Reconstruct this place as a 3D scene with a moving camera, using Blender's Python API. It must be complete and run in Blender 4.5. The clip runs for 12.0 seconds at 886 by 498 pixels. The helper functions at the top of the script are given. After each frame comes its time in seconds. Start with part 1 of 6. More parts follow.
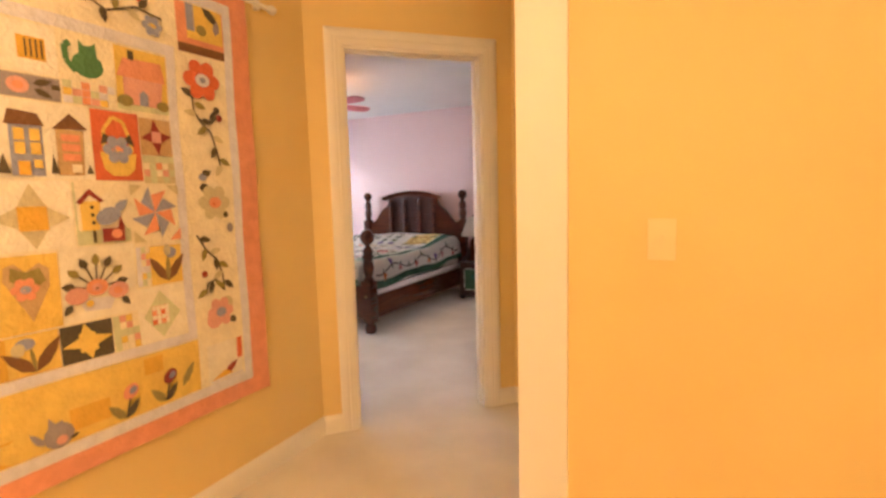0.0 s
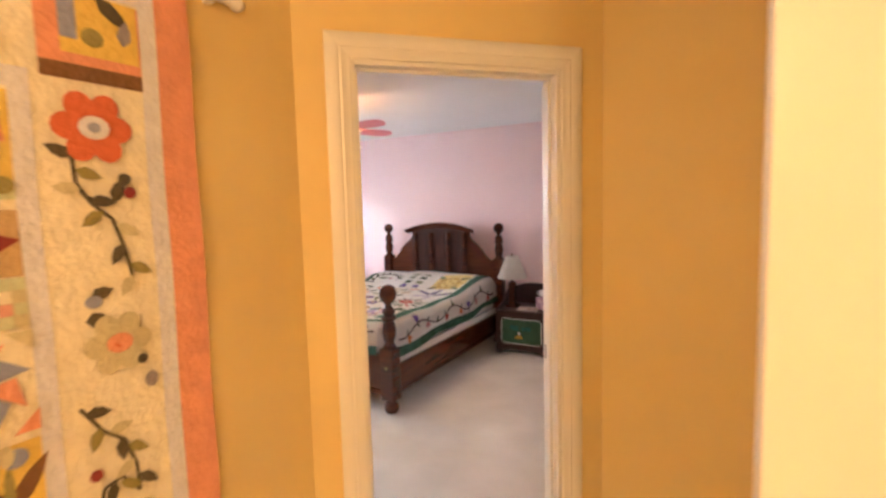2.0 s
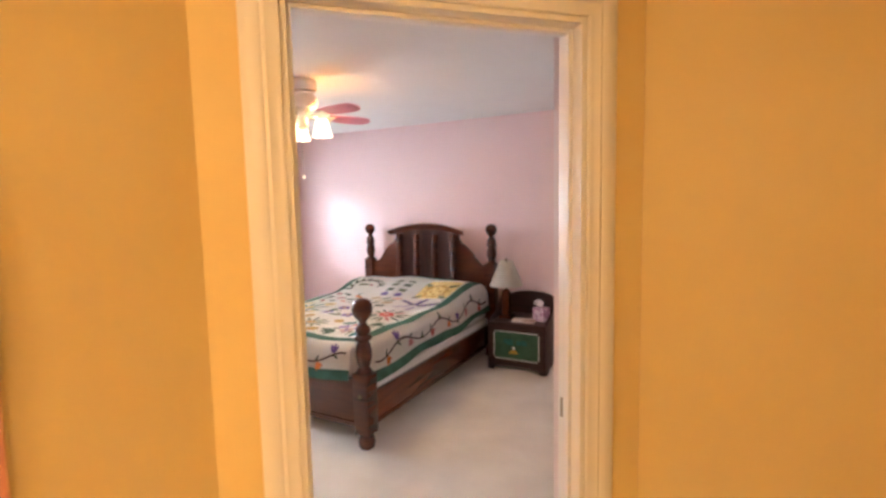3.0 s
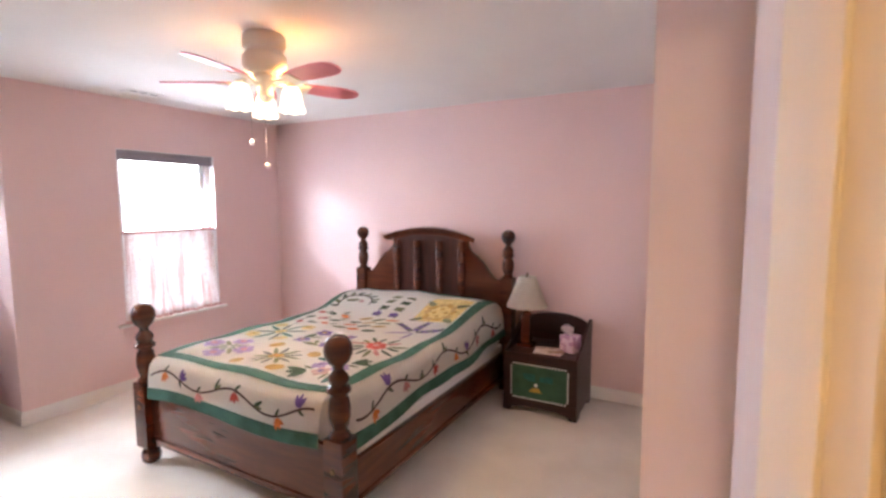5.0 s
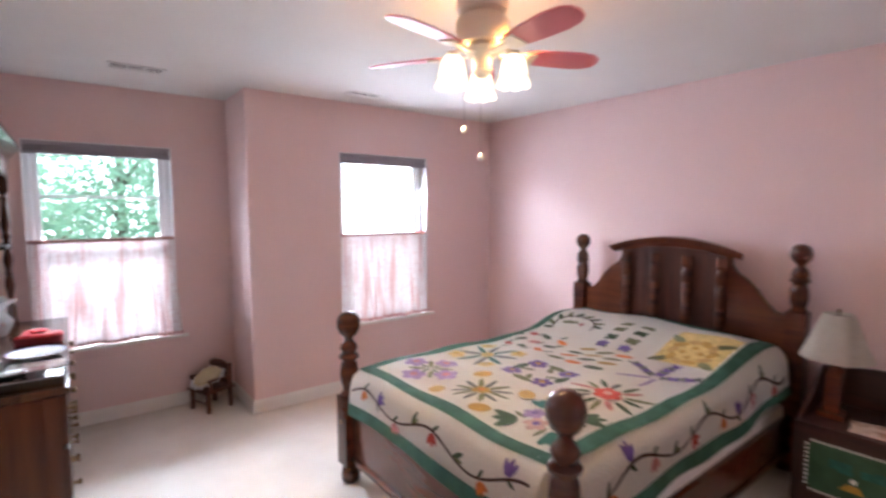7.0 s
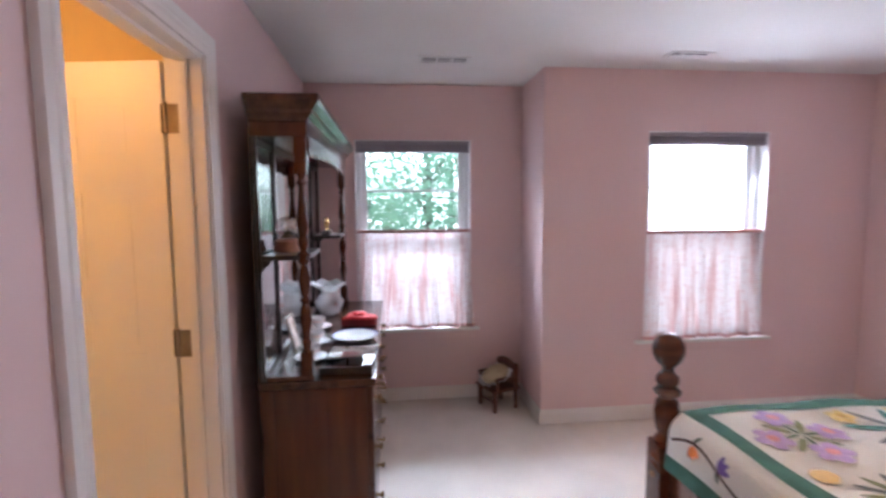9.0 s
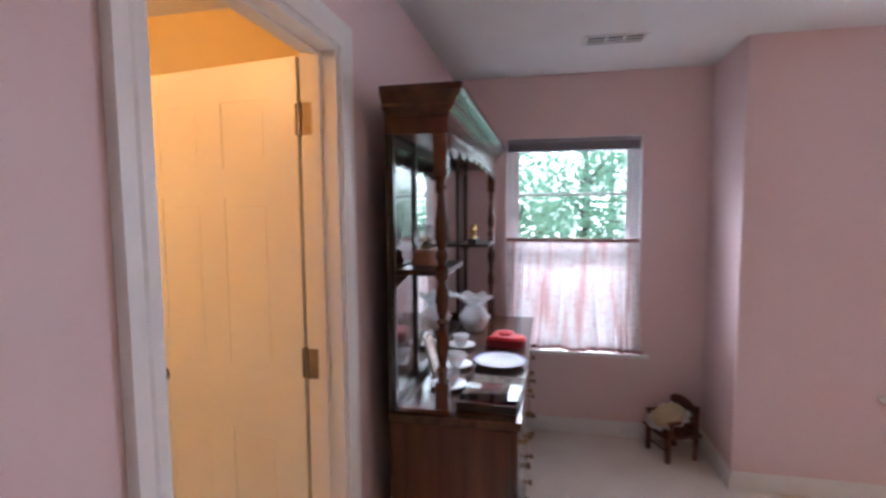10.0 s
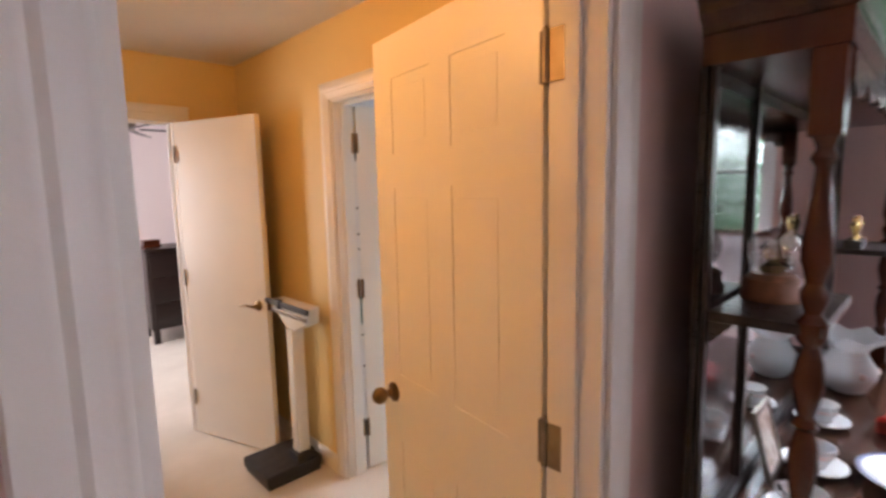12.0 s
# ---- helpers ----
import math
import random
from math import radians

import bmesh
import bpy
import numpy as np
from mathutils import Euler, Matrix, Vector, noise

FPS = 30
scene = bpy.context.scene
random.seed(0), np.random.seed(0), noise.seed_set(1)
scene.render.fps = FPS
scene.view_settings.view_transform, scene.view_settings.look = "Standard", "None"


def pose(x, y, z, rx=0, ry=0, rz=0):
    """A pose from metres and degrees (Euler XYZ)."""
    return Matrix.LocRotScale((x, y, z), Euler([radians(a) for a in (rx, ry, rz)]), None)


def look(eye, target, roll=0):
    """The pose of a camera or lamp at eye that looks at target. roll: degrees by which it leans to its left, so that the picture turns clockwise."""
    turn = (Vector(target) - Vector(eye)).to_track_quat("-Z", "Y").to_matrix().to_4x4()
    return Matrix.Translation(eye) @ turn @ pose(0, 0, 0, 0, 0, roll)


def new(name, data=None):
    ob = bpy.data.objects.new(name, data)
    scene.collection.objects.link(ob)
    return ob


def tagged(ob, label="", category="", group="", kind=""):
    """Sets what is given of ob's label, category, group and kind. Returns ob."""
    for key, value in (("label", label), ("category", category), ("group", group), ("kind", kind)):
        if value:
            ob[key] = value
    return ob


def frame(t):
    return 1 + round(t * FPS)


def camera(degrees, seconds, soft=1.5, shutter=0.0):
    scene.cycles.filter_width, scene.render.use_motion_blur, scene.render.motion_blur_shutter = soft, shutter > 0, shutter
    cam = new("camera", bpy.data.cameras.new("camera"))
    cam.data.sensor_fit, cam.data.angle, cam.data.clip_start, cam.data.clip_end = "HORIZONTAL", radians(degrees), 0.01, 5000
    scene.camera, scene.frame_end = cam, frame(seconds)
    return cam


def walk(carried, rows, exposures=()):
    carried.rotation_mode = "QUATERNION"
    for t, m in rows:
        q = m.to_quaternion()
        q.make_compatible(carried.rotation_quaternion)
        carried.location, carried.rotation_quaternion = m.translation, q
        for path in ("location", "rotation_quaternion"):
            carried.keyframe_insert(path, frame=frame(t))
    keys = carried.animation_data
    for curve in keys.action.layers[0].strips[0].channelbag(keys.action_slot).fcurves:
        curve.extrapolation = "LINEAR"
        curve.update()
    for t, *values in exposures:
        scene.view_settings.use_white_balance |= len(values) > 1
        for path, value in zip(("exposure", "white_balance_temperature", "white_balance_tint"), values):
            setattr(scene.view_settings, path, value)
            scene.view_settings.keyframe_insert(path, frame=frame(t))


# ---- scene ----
cam = camera(84.6, 12.0, 2.7, 0.5)
PATH = [
    (0, (0.172, 0.35, 1.269), (-0.734, 2.12, 1.056), -1.5),
    (0.5, (0.081, 0.499, 1.394), (-0.864, 2.248, 1.174), -1.3),
    (1, (-0.01, 0.71, 1.526), (-1.014, 2.427, 1.315), -0.9),
    (1.5, (-0.161, 0.892, 1.575), (-1.165, 2.612, 1.382), -0.5),
    (2, (-0.377, 1.119, 1.561), (-1.355, 2.855, 1.384), -1.5),
    (2.5, (-0.529, 1.395, 1.545), (-1.489, 3.141, 1.365), -1.9),
    (3, (-0.617, 1.614, 1.575), (-1.557, 3.369, 1.387), -1.2),
    (4.8, (-1.033, 2.322, 1.572), (-1.97, 4.079, 1.39), -0.1),
    (5, (-1.06, 2.38, 1.576), (-2.011, 4.129, 1.389), -0.2),
    (5.5, (-1.167, 2.541, 1.576), (-2.211, 4.236, 1.386), -0.2),
    (6, (-1.282, 2.674, 1.565), (-2.481, 4.264, 1.38), -0.2),
    (6.5, (-1.394, 2.779, 1.559), (-2.799, 4.193, 1.391), -0.3),
    (7, (-1.56, 2.815, 1.559), (-3.136, 4.036, 1.395), -0.1),
    (7.5, (-1.736, 2.838, 1.548), (-3.489, 3.788, 1.398), -0.4),
    (7.7, (-1.792, 2.846, 1.548), (-3.599, 3.689, 1.397), -0.7),
    (9.3, (-2.197, 2.885, 1.54), (-4.189, 2.893, 1.366), -0.6),
    (9.5, (-2.282, 2.912, 1.538), (-4.271, 2.77, 1.376), -0.8),
    (10, (-2.442, 2.867, 1.557), (-4.393, 2.457, 1.393), -0.4),
    (10.5, (-2.617, 2.835, 1.551), (-4.48, 2.13, 1.375), -0.5),
    (11, (-2.798, 2.815, 1.571), (-4.521, 1.821, 1.363), -0.6),
    (11.5, (-2.938, 2.746, 1.577), (-4.497, 1.514, 1.346), -0.9),
    (12, (-3.046, 2.664, 1.594), (-4.427, 1.239, 1.349), -1.2),
]
EXPOSURES = [(0.0, 0.75, 6300, 10), (3.0, 1.0, 6250, 8), (5.0, 0.92, 6300, 12), (5.5, 0.95, 6250, 13), (6.5, 0.75, 6200, 13), (7.5, 0.44, 6000, 14), (9.5, 0.25, 5850, 15), (10.5, 0.13, 5850, 13), (11.0, 0.12, 5950, 15), (12.0, 0.02, 6350, 15)]
walk(cam, [(t, look(eye, target, roll)) for t, eye, target, roll in PATH], EXPOSURES)

# ---- world, sun, large lights ----
world = bpy.data.worlds.new("world")
scene.world = world
world.use_nodes = True
wn = world.node_tree.nodes
sky = wn.new("ShaderNodeTexSky")
sky.sky_type, sky.sun_disc = "NISHITA", False
sky.sun_elevation, sky.sun_rotation = radians(48), radians(120)
wn["Background"].inputs["Strength"].default_value = 0.15
world.node_tree.links.new(sky.outputs[0], wn["Background"].inputs["Color"])


def lamp(name, kind, m, energy, colour, **settings):
    data = bpy.data.lights.new(name, kind)
    data.energy, data.color = energy, colour
    for k, v in settings.items():
        if k == "size":
            data.shape, data.size, data.size_y = "RECTANGLE", v[0], v[1]
        elif k == "radius":
            data.shadow_soft_size = v
        elif k == "angle":
            data.angle = v
        elif k == "cone":
            data.spot_size, data.spot_blend = v
    ob = new(name, data)
    ob.matrix_world = m
    return ob


lamp("sun", "SUN", look((0, 0, 20), (0 - 6.0, 0 + 3.4, 20 - 7.6)), 5.0, (1.0, 0.95, 0.86), angle=radians(0.5))
WARM, COOL = (1.0, 0.66, 0.33), (0.86, 0.90, 1.0)
BULB = (1.0, 0.68, 0.36)
# daylight at the white-out window and the alcove window, then added lamps
lamp("window_light", "AREA", look((-5.46, 5.07, 1.68), (0, 4.2, -0.6)), 33, COOL, size=(0.80, 0.60))
lamp("window_light", "AREA", look((-5.41, 5.07, 0.97), (0, 5.07, 0.97)), 3, COOL, size=(0.80, 0.64))
lamp("window_light_alcove", "AREA", look((-5.93, 3.04, 0.97), (0, 3.04, 0.97)), 2, (0.80, 0.88, 1.0), size=(0.80, 0.64))
# extra lamp added outside, above sight, to strengthen sky light in the alcove
lamp("sky_fill_alcove", "AREA", look((-6.42, 3.04, 2.62), (-4.9, 3.04, 0.9)), 680, (0.82, 0.90, 1.0), size=(1.6, 1.1))
# fill lamps that brighten the far and side rooms, no window known there
lamp("far_room_fill", "AREA", look((-2.52, -2.4, 1.4), (-5, -2.4, 1.2)), 60, (1.0, 0.95, 0.93), size=(1.0, 1.2))
lamp("side_room_fill", "AREA", look((-6.52, 0.9, 1.4), (-4, 0.9, 1.2)), 12, (0.95, 0.97, 1.0), size=(0.9, 1.1))
# fill lamps added under the ceiling, out of view, to light the two halls
lamp("hall_fill", "POINT", pose(1.05, -0.75, 2.26), 37, (1.0, 0.635, 0.315), radius=0.12)
lamp("hall_fill", "POINT", pose(-0.80, -0.15, 2.26), 40, (1.0, 0.625, 0.305), radius=0.12)
lamp("landing_fill", "POINT", pose(-3.10, 1.15, 2.24), 20, (1.0, 0.48, 0.15), radius=0.08)


# ---- materials ----
def material(name, colour, rough=0.6, colour2=None, scale=6.0, stretch=(1, 1, 1), bump=0.0, bump_scale=120.0, metal=0.0,
             spec=0.5, detail=5.0, spread=(0.35, 0.65), rough_vary=0.08, per_object=0.0):
    """Two-scale colour variation, grain relief and uneven gloss, in object space."""
    m = bpy.data.materials.new(name)
    m.use_nodes = True
    n, l = m.node_tree.nodes, m.node_tree.links
    b = n["Principled BSDF"]
    b.inputs["Metallic"].default_value = metal
    b.inputs["Specular IOR Level"].default_value = spec
    co, mp = n.new("ShaderNodeTexCoord"), n.new("ShaderNodeMapping")
    mp.inputs["Scale"].default_value = stretch
    l.new(co.outputs["Object"], mp.inputs["Vector"])
    big = n.new("ShaderNodeTexNoise")
    big.inputs["Scale"].default_value, big.inputs["Detail"].default_value = scale, detail
    l.new(mp.outputs[0], big.inputs["Vector"])
    ramp = n.new("ShaderNodeValToRGB")
    c2 = colour2 or tuple(min(1, c * 0.94) for c in colour)
    ramp.color_ramp.elements[0].position, ramp.color_ramp.elements[1].position = spread
    ramp.color_ramp.elements[0].color, ramp.color_ramp.elements[1].color = (*colour, 1), (*c2, 1)
    l.new(big.outputs["Fac"], ramp.inputs["Fac"])
    out = ramp.outputs["Color"]
    if per_object:
        info, hsv, mr = n.new("ShaderNodeObjectInfo"), n.new("ShaderNodeHueSaturation"), n.new("ShaderNodeMapRange")
        mr.inputs["To Min"].default_value, mr.inputs["To Max"].default_value = 1 - per_object, 1 + per_object
        l.new(info.outputs["Random"], mr.inputs["Value"])
        l.new(mr.outputs[0], hsv.inputs["Value"])
        l.new(out, hsv.inputs["Color"])
        out = hsv.outputs["Color"]
    l.new(out, b.inputs["Base Color"])
    fine = n.new("ShaderNodeTexNoise")
    fine.inputs["Scale"].default_value, fine.inputs["Detail"].default_value = bump_scale, 3
    l.new(mp.outputs[0], fine.inputs["Vector"])
    rr = n.new("ShaderNodeMapRange")
    rr.inputs["To Min"].default_value, rr.inputs["To Max"].default_value = max(0.02, rough - rough_vary), min(1, rough + rough_vary)
    l.new(fine.outputs["Fac"], rr.inputs["Value"])
    l.new(rr.outputs[0], b.inputs["Roughness"])
    if bump:
        bp = n.new("ShaderNodeBump")
        bp.inputs["Strength"].default_value, bp.inputs["Distance"].default_value = bump, 0.01
        l.new(fine.outputs["Fac"], bp.inputs["Height"])
        l.new(bp.outputs[0], b.inputs["Normal"])
    return m


def glowing(name, colour, strength, base=(0.9, 0.88, 0.82)):
    m = material(name, base, 0.4)
    b = m.node_tree.nodes["Principled BSDF"]
    b.inputs["Emission Color"].default_value = (*colour, 1)
    b.inputs["Emission Strength"].default_value = strength
    return m


def clear(name, tint=(1, 1, 1), rough=0.0):
    m = bpy.data.materials.new(name)
    m.use_nodes = True
    b = m.node_tree.nodes["Principled BSDF"]
    b.inputs["Base Color"].default_value = (*tint, 1)
    b.inputs["Roughness"].default_value = rough
    b.inputs["Transmission Weight"].default_value = 1.0
    b.inputs["IOR"].default_value = 1.45
    return m


def cloth(name, colour, stripe, through_light=0.5):
    """Thin woven cotton: uneven rose streaks down the cloth, faint cross threads, and daylight coming through."""
    m = material(name, colour, 0.9, bump=0.3, bump_scale=300)
    n, l = m.node_tree.nodes, m.node_tree.links
    b = n["Principled BSDF"]
    co = n.new("ShaderNodeTexCoord")
    last = None
    for stretch, scale, lo, hi, weight in (((1, 1, 0.10), 17.0, 0.50, 0.72, 0.85), ((1, 0.35, 1), 34.0, 0.52, 0.74, 0.40), ((1, 1, 1), 46.0, 0.55, 0.70, 0.35)):
        mp, t, r = n.new("ShaderNodeMapping"), n.new("ShaderNodeTexNoise"), n.new("ShaderNodeMapRange")
        mp.inputs["Scale"].default_value = stretch
        l.new(co.outputs["Object"], mp.inputs["Vector"])
        t.inputs["Scale"].default_value, t.inputs["Detail"].default_value = scale, 2.5
        l.new(mp.outputs[0], t.inputs["Vector"])
        r.inputs["From Min"].default_value, r.inputs["From Max"].default_value = lo, hi
        r.inputs["To Max"].default_value = weight
        l.new(t.outputs["Fac"], r.inputs["Value"])
        x = n.new("ShaderNodeMix")
        x.data_type = "RGBA"
        l.new(r.outputs[0], x.inputs[0])
        x.inputs[6].default_value, x.inputs[7].default_value = (*colour, 1), (*stripe, 1)
        if last:
            l.new(last.outputs[2], x.inputs[6])
        last = x
    l.new(last.outputs[2], b.inputs["Base Color"])
    tr, ms = n.new("ShaderNodeBsdfTranslucent"), n.new("ShaderNodeMixShader")
    ms.inputs[0].default_value = through_light
    l.new(last.outputs[2], tr.inputs["Color"])
    l.new(b.outputs[0], ms.inputs[1])
    l.new(tr.outputs[0], ms.inputs[2])
    l.new(ms.outputs[0], n["Material Output"].inputs["Surface"])
    return m


YELLOW = material("yellow_paint", (0.78, 0.60, 0.27), 0.55, (0.75, 0.565, 0.245), 1.6, bump=0.06, bump_scale=260)
PINK = material("pink_paint", (0.755, 0.575, 0.565), 0.6, (0.735, 0.552, 0.545), 1.4, bump=0.06, bump_scale=260)
LILAC = material("pale_paint", (0.775, 0.685, 0.685), 0.6, (0.755, 0.665, 0.67), 1.4, bump=0.05, bump_scale=260)
WHITE_WALL = material("white_paint", (0.80, 0.80, 0.80), 0.6, (0.77, 0.77, 0.78), 1.4, bump=0.05, bump_scale=260)
CEILING = material("ceiling_paint", (0.78, 0.77, 0.75), 0.85, (0.75, 0.74, 0.72), 2.0, bump=0.25, bump_scale=190)
TRIM = material("trim_paint", (0.82, 0.80, 0.77), 0.42, (0.79, 0.77, 0.74), 3.0, bump=0.03, bump_scale=90)
DOOR_PAINT = material("door_paint", (0.81, 0.79, 0.75), 0.35, (0.78, 0.76, 0.72), 3.0, bump=0.05, bump_scale=140)
CARPET = material("carpet", (0.78, 0.735, 0.67), 0.95, (0.70, 0.655, 0.59), 3.0, bump=0.3, bump_scale=420, spec=0.1)
WALNUT = material("dark_walnut", (0.095, 0.024, 0.010), 0.17, (0.030, 0.008, 0.005), 3.2, (1, 1, 9), 0.03, 40, spread=(0.32, 0.7))
WALNUT_H = material("dark_walnut_across", (0.098, 0.025, 0.010), 0.17, (0.058, 0.015, 0.007), 3.2, (1, 9, 9), 0.03, 40, spread=(0.32, 0.7))
WALNUT_H2 = material("dark_walnut_lengthwise", (0.096, 0.024, 0.010), 0.17, (0.058, 0.015, 0.007), 3.2, (9, 1, 9), 0.03, 40, spread=(0.32, 0.7))
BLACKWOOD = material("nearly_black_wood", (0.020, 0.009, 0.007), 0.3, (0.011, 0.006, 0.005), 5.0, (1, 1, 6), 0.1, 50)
HUTCH = material("hutch_wood", (0.085, 0.024, 0.010), 0.16, (0.050, 0.014, 0.007), 2.2, (9, 9, 1), 0.1, 40, spread=(0.3, 0.7))
PALE_ROSE = material("faint_rose_glaze", (0.80, 0.62, 0.58), 0.2, (0.82, 0.72, 0.70), 60)
HUTCH_TOP = material("polished_hutch_top", (0.075, 0.030, 0.016), 0.14, (0.032, 0.014, 0.009), 3.0, (1, 9, 9), 0.04, 40, spread=(0.3, 0.7))
GLOSS_WOOD = material("polished_back_panel", (0.050, 0.026, 0.020), 0.09, (0.030, 0.016, 0.012), 2.2, (9, 9, 1), 0.01, 40, spec=0.9, rough_vary=0.03)
PINE = material("small_chair_wood", (0.150, 0.048, 0.026), 0.35, (0.085, 0.026, 0.015), 6.0, (1, 1, 8), 0.15, 60)
BRASS = material("aged_brass", (0.24, 0.16, 0.08), 0.3, (0.15, 0.10, 0.05), 20, metal=1.0)
NICKEL = material("worn_nickel", (0.34, 0.29, 0.24), 0.36, (0.25, 0.21, 0.17), 20, metal=1.0)
BLACK = material("black_metal", (0.02, 0.02, 0.022), 0.35, (0.03, 0.03, 0.03), 20)
MIRROR = material("mirror_glass", (0.86, 0.90, 0.89), 0.03, (0.86, 0.90, 0.89), 2, metal=1.0, rough_vary=0.005)
GLASS = clear("window_glass")
THIN_GLASS = bpy.data.materials.new("thin_globe_glass")
THIN_GLASS.use_nodes = True
tg = THIN_GLASS.node_tree
tg_see, tg_gloss, tg_mix = tg.nodes.new("ShaderNodeBsdfTransparent"), tg.nodes.new("ShaderNodeBsdfGlossy"), tg.nodes.new("ShaderNodeMixShader")
tg_gloss.inputs["Roughness"].default_value, tg_mix.inputs[0].default_value = 0.03, 0.42
for a, b in ((tg_see.outputs[0], tg_mix.inputs[1]), (tg_gloss.outputs[0], tg_mix.inputs[2]), (tg_mix.outputs[0], tg.nodes["Material Output"].inputs["Surface"])):
    tg.links.new(a, b)
CRYSTAL = clear("clear_glass", (0.96, 0.98, 0.98))
SASH = material("white_vinyl", (0.82, 0.83, 0.84), 0.35, (0.79, 0.80, 0.82), 4)
BLIND = material("grey_blind", (0.36, 0.34, 0.38), 0.85, (0.32, 0.30, 0.34), 9, (1, 1, 20), 0.3, 60)
CURTAIN = cloth("cafe_curtain_cloth", (0.78, 0.72, 0.72), (0.58, 0.30, 0.28), 0.17)
HEM = material("rose_hem", (0.66, 0.42, 0.40), 0.9, (0.56, 0.28, 0.26), 22, bump=0.3, bump_scale=200)
ROD = material("curtain_rod", (0.45, 0.22, 0.20), 0.5)
FAN_WHITE = material("fan_white", (0.74, 0.68, 0.60), 0.35, (0.70, 0.64, 0.56), 8)
FAN_PINK = material("pink_fan_blade", (0.72, 0.22, 0.27), 0.45, (0.66, 0.19, 0.24), 5)
SHADE_GLASS = glowing("lit_glass_shade", (1.0, 0.84, 0.62), 0.9)
LAMPSHADE = material("linen_lampshade", (0.76, 0.72, 0.64), 0.9, (0.72, 0.68, 0.60), 30, bump=0.3, bump_scale=300)
PORCELAIN = material("white_porcelain", (0.80, 0.80, 0.80), 0.12, (0.78, 0.78, 0.79), 6)
RED = material("red_satin", (0.62, 0.02, 0.025), 0.3, (0.48, 0.012, 0.02), 20, bump=0.2, bump_scale=60)
DARK_RED = material("dark_red_card", (0.22, 0.01, 0.015), 0.4)
CREAM = material("cream_fleece", (0.66, 0.56, 0.36), 0.95, (0.56, 0.46, 0.28), 14, bump=0.9, bump_scale=160)
PAPER = material("printed_paper", (0.74, 0.66, 0.60), 0.6, (0.40, 0.28, 0.20), 16, spread=(0.45, 0.6))
PAPER_PINK = material("pink_paper", (0.72, 0.50, 0.47), 0.6, (0.62, 0.40, 0.38), 16)
TISSUE = material("tissue", (0.80, 0.79, 0.80), 0.9, bump=0.4, bump_scale=60)
TISSUE_BOX = material("tissue_box", (0.42, 0.22, 0.34), 0.5, (0.66, 0.50, 0.58), 22, spread=(0.42, 0.55))
RESIN = material("brown_resin", (0.28, 0.15, 0.09), 0.45, (0.40, 0.20, 0.13), 40)
GOLD = material("gold_plastic", (0.60, 0.42, 0.16), 0.25, (0.50, 0.34, 0.12), 30, metal=1.0)
SCALE_WHITE = material("scale_enamel", (0.76, 0.75, 0.71), 0.3, (0.72, 0.71, 0.67), 6)
SCALE_BLACK = material("scale_rubber", (0.018, 0.018, 0.02), 0.7, (0.03, 0.03, 0.032), 30, bump=0.3)
VENT = material("vent_enamel", (0.72, 0.71, 0.69), 0.4)
VENT_DARK = material("vent_shade", (0.03, 0.03, 0.035), 0.8)
LEAF = material("tree_leaf", (0.13, 0.23, 0.14), 0.5, (0.09, 0.18, 0.10), 0.6, spec=0.4)
LEAF2 = material("tree_leaf_light", (0.18, 0.29, 0.17), 0.5, (0.13, 0.23, 0.12), 0.6, spec=0.4)
BARK = material("bark", (0.12, 0.09, 0.07), 0.9, (0.07, 0.05, 0.04), 6, (1, 1, 0.3), 0.8, 30)
GRASS = material("lawn", (0.07, 0.11, 0.035), 0.9, (0.05, 0.08, 0.03), 0.4, bump=0.5, bump_scale=30)
for lm in (LEAF, LEAF2):
    nt = lm.node_tree
    tl, mx = nt.nodes.new("ShaderNodeBsdfTranslucent"), nt.nodes.new("ShaderNodeMixShader")
    tl.inputs["Color"].default_value = (0.36, 0.62, 0.46, 1)
    mx.inputs[0].default_value = 0.6
    nt.links.new(nt.nodes["Principled BSDF"].outputs[0], mx.inputs[1])
    nt.links.new(tl.outputs[0], mx.inputs[2])
    nt.links.new(mx.outputs[0], nt.nodes["Material Output"].inputs["Surface"])
SKY_GLOW = glowing("bright_hazy_sky", (0.86, 0.95, 1.0), 9.0, (0.7, 0.75, 0.8))


# ---- building helpers ----
def thing(name, at, label, category, group="", kind="", turn=0.0):
    ob = new(name)
    ob.empty_display_size = 0.05
    ob.matrix_world = pose(at[0], at[1], at[2], 0, 0, turn)
    return tagged(ob, label, category, group, kind)


def finish(name, bm, mats, smooth):
    bmesh.ops.recalc_face_normals(bm, faces=bm.faces)
    me = bpy.data.meshes.new(name)
    if smooth:
        for f in bm.faces:
            f.smooth = True
    bm.to_mesh(me)
    bm.free()
    for m in mats if isinstance(mats, (list, tuple)) else [mats]:
        me.materials.append(m)
    if smooth:
        me.set_sharp_from_angle(angle=radians(38))
    return me


def part(name, bm, mat, parent, label="", smooth=True):
    ob = new(name, finish(name, bm, mat, smooth))
    ob.parent = parent
    if label:
        ob["label"] = label
    return ob


def single(name, bm, mat, label, category, kind="", group="", smooth=True):
    return tagged(new(name, finish(name, bm, mat, smooth)), label, category, group, kind)


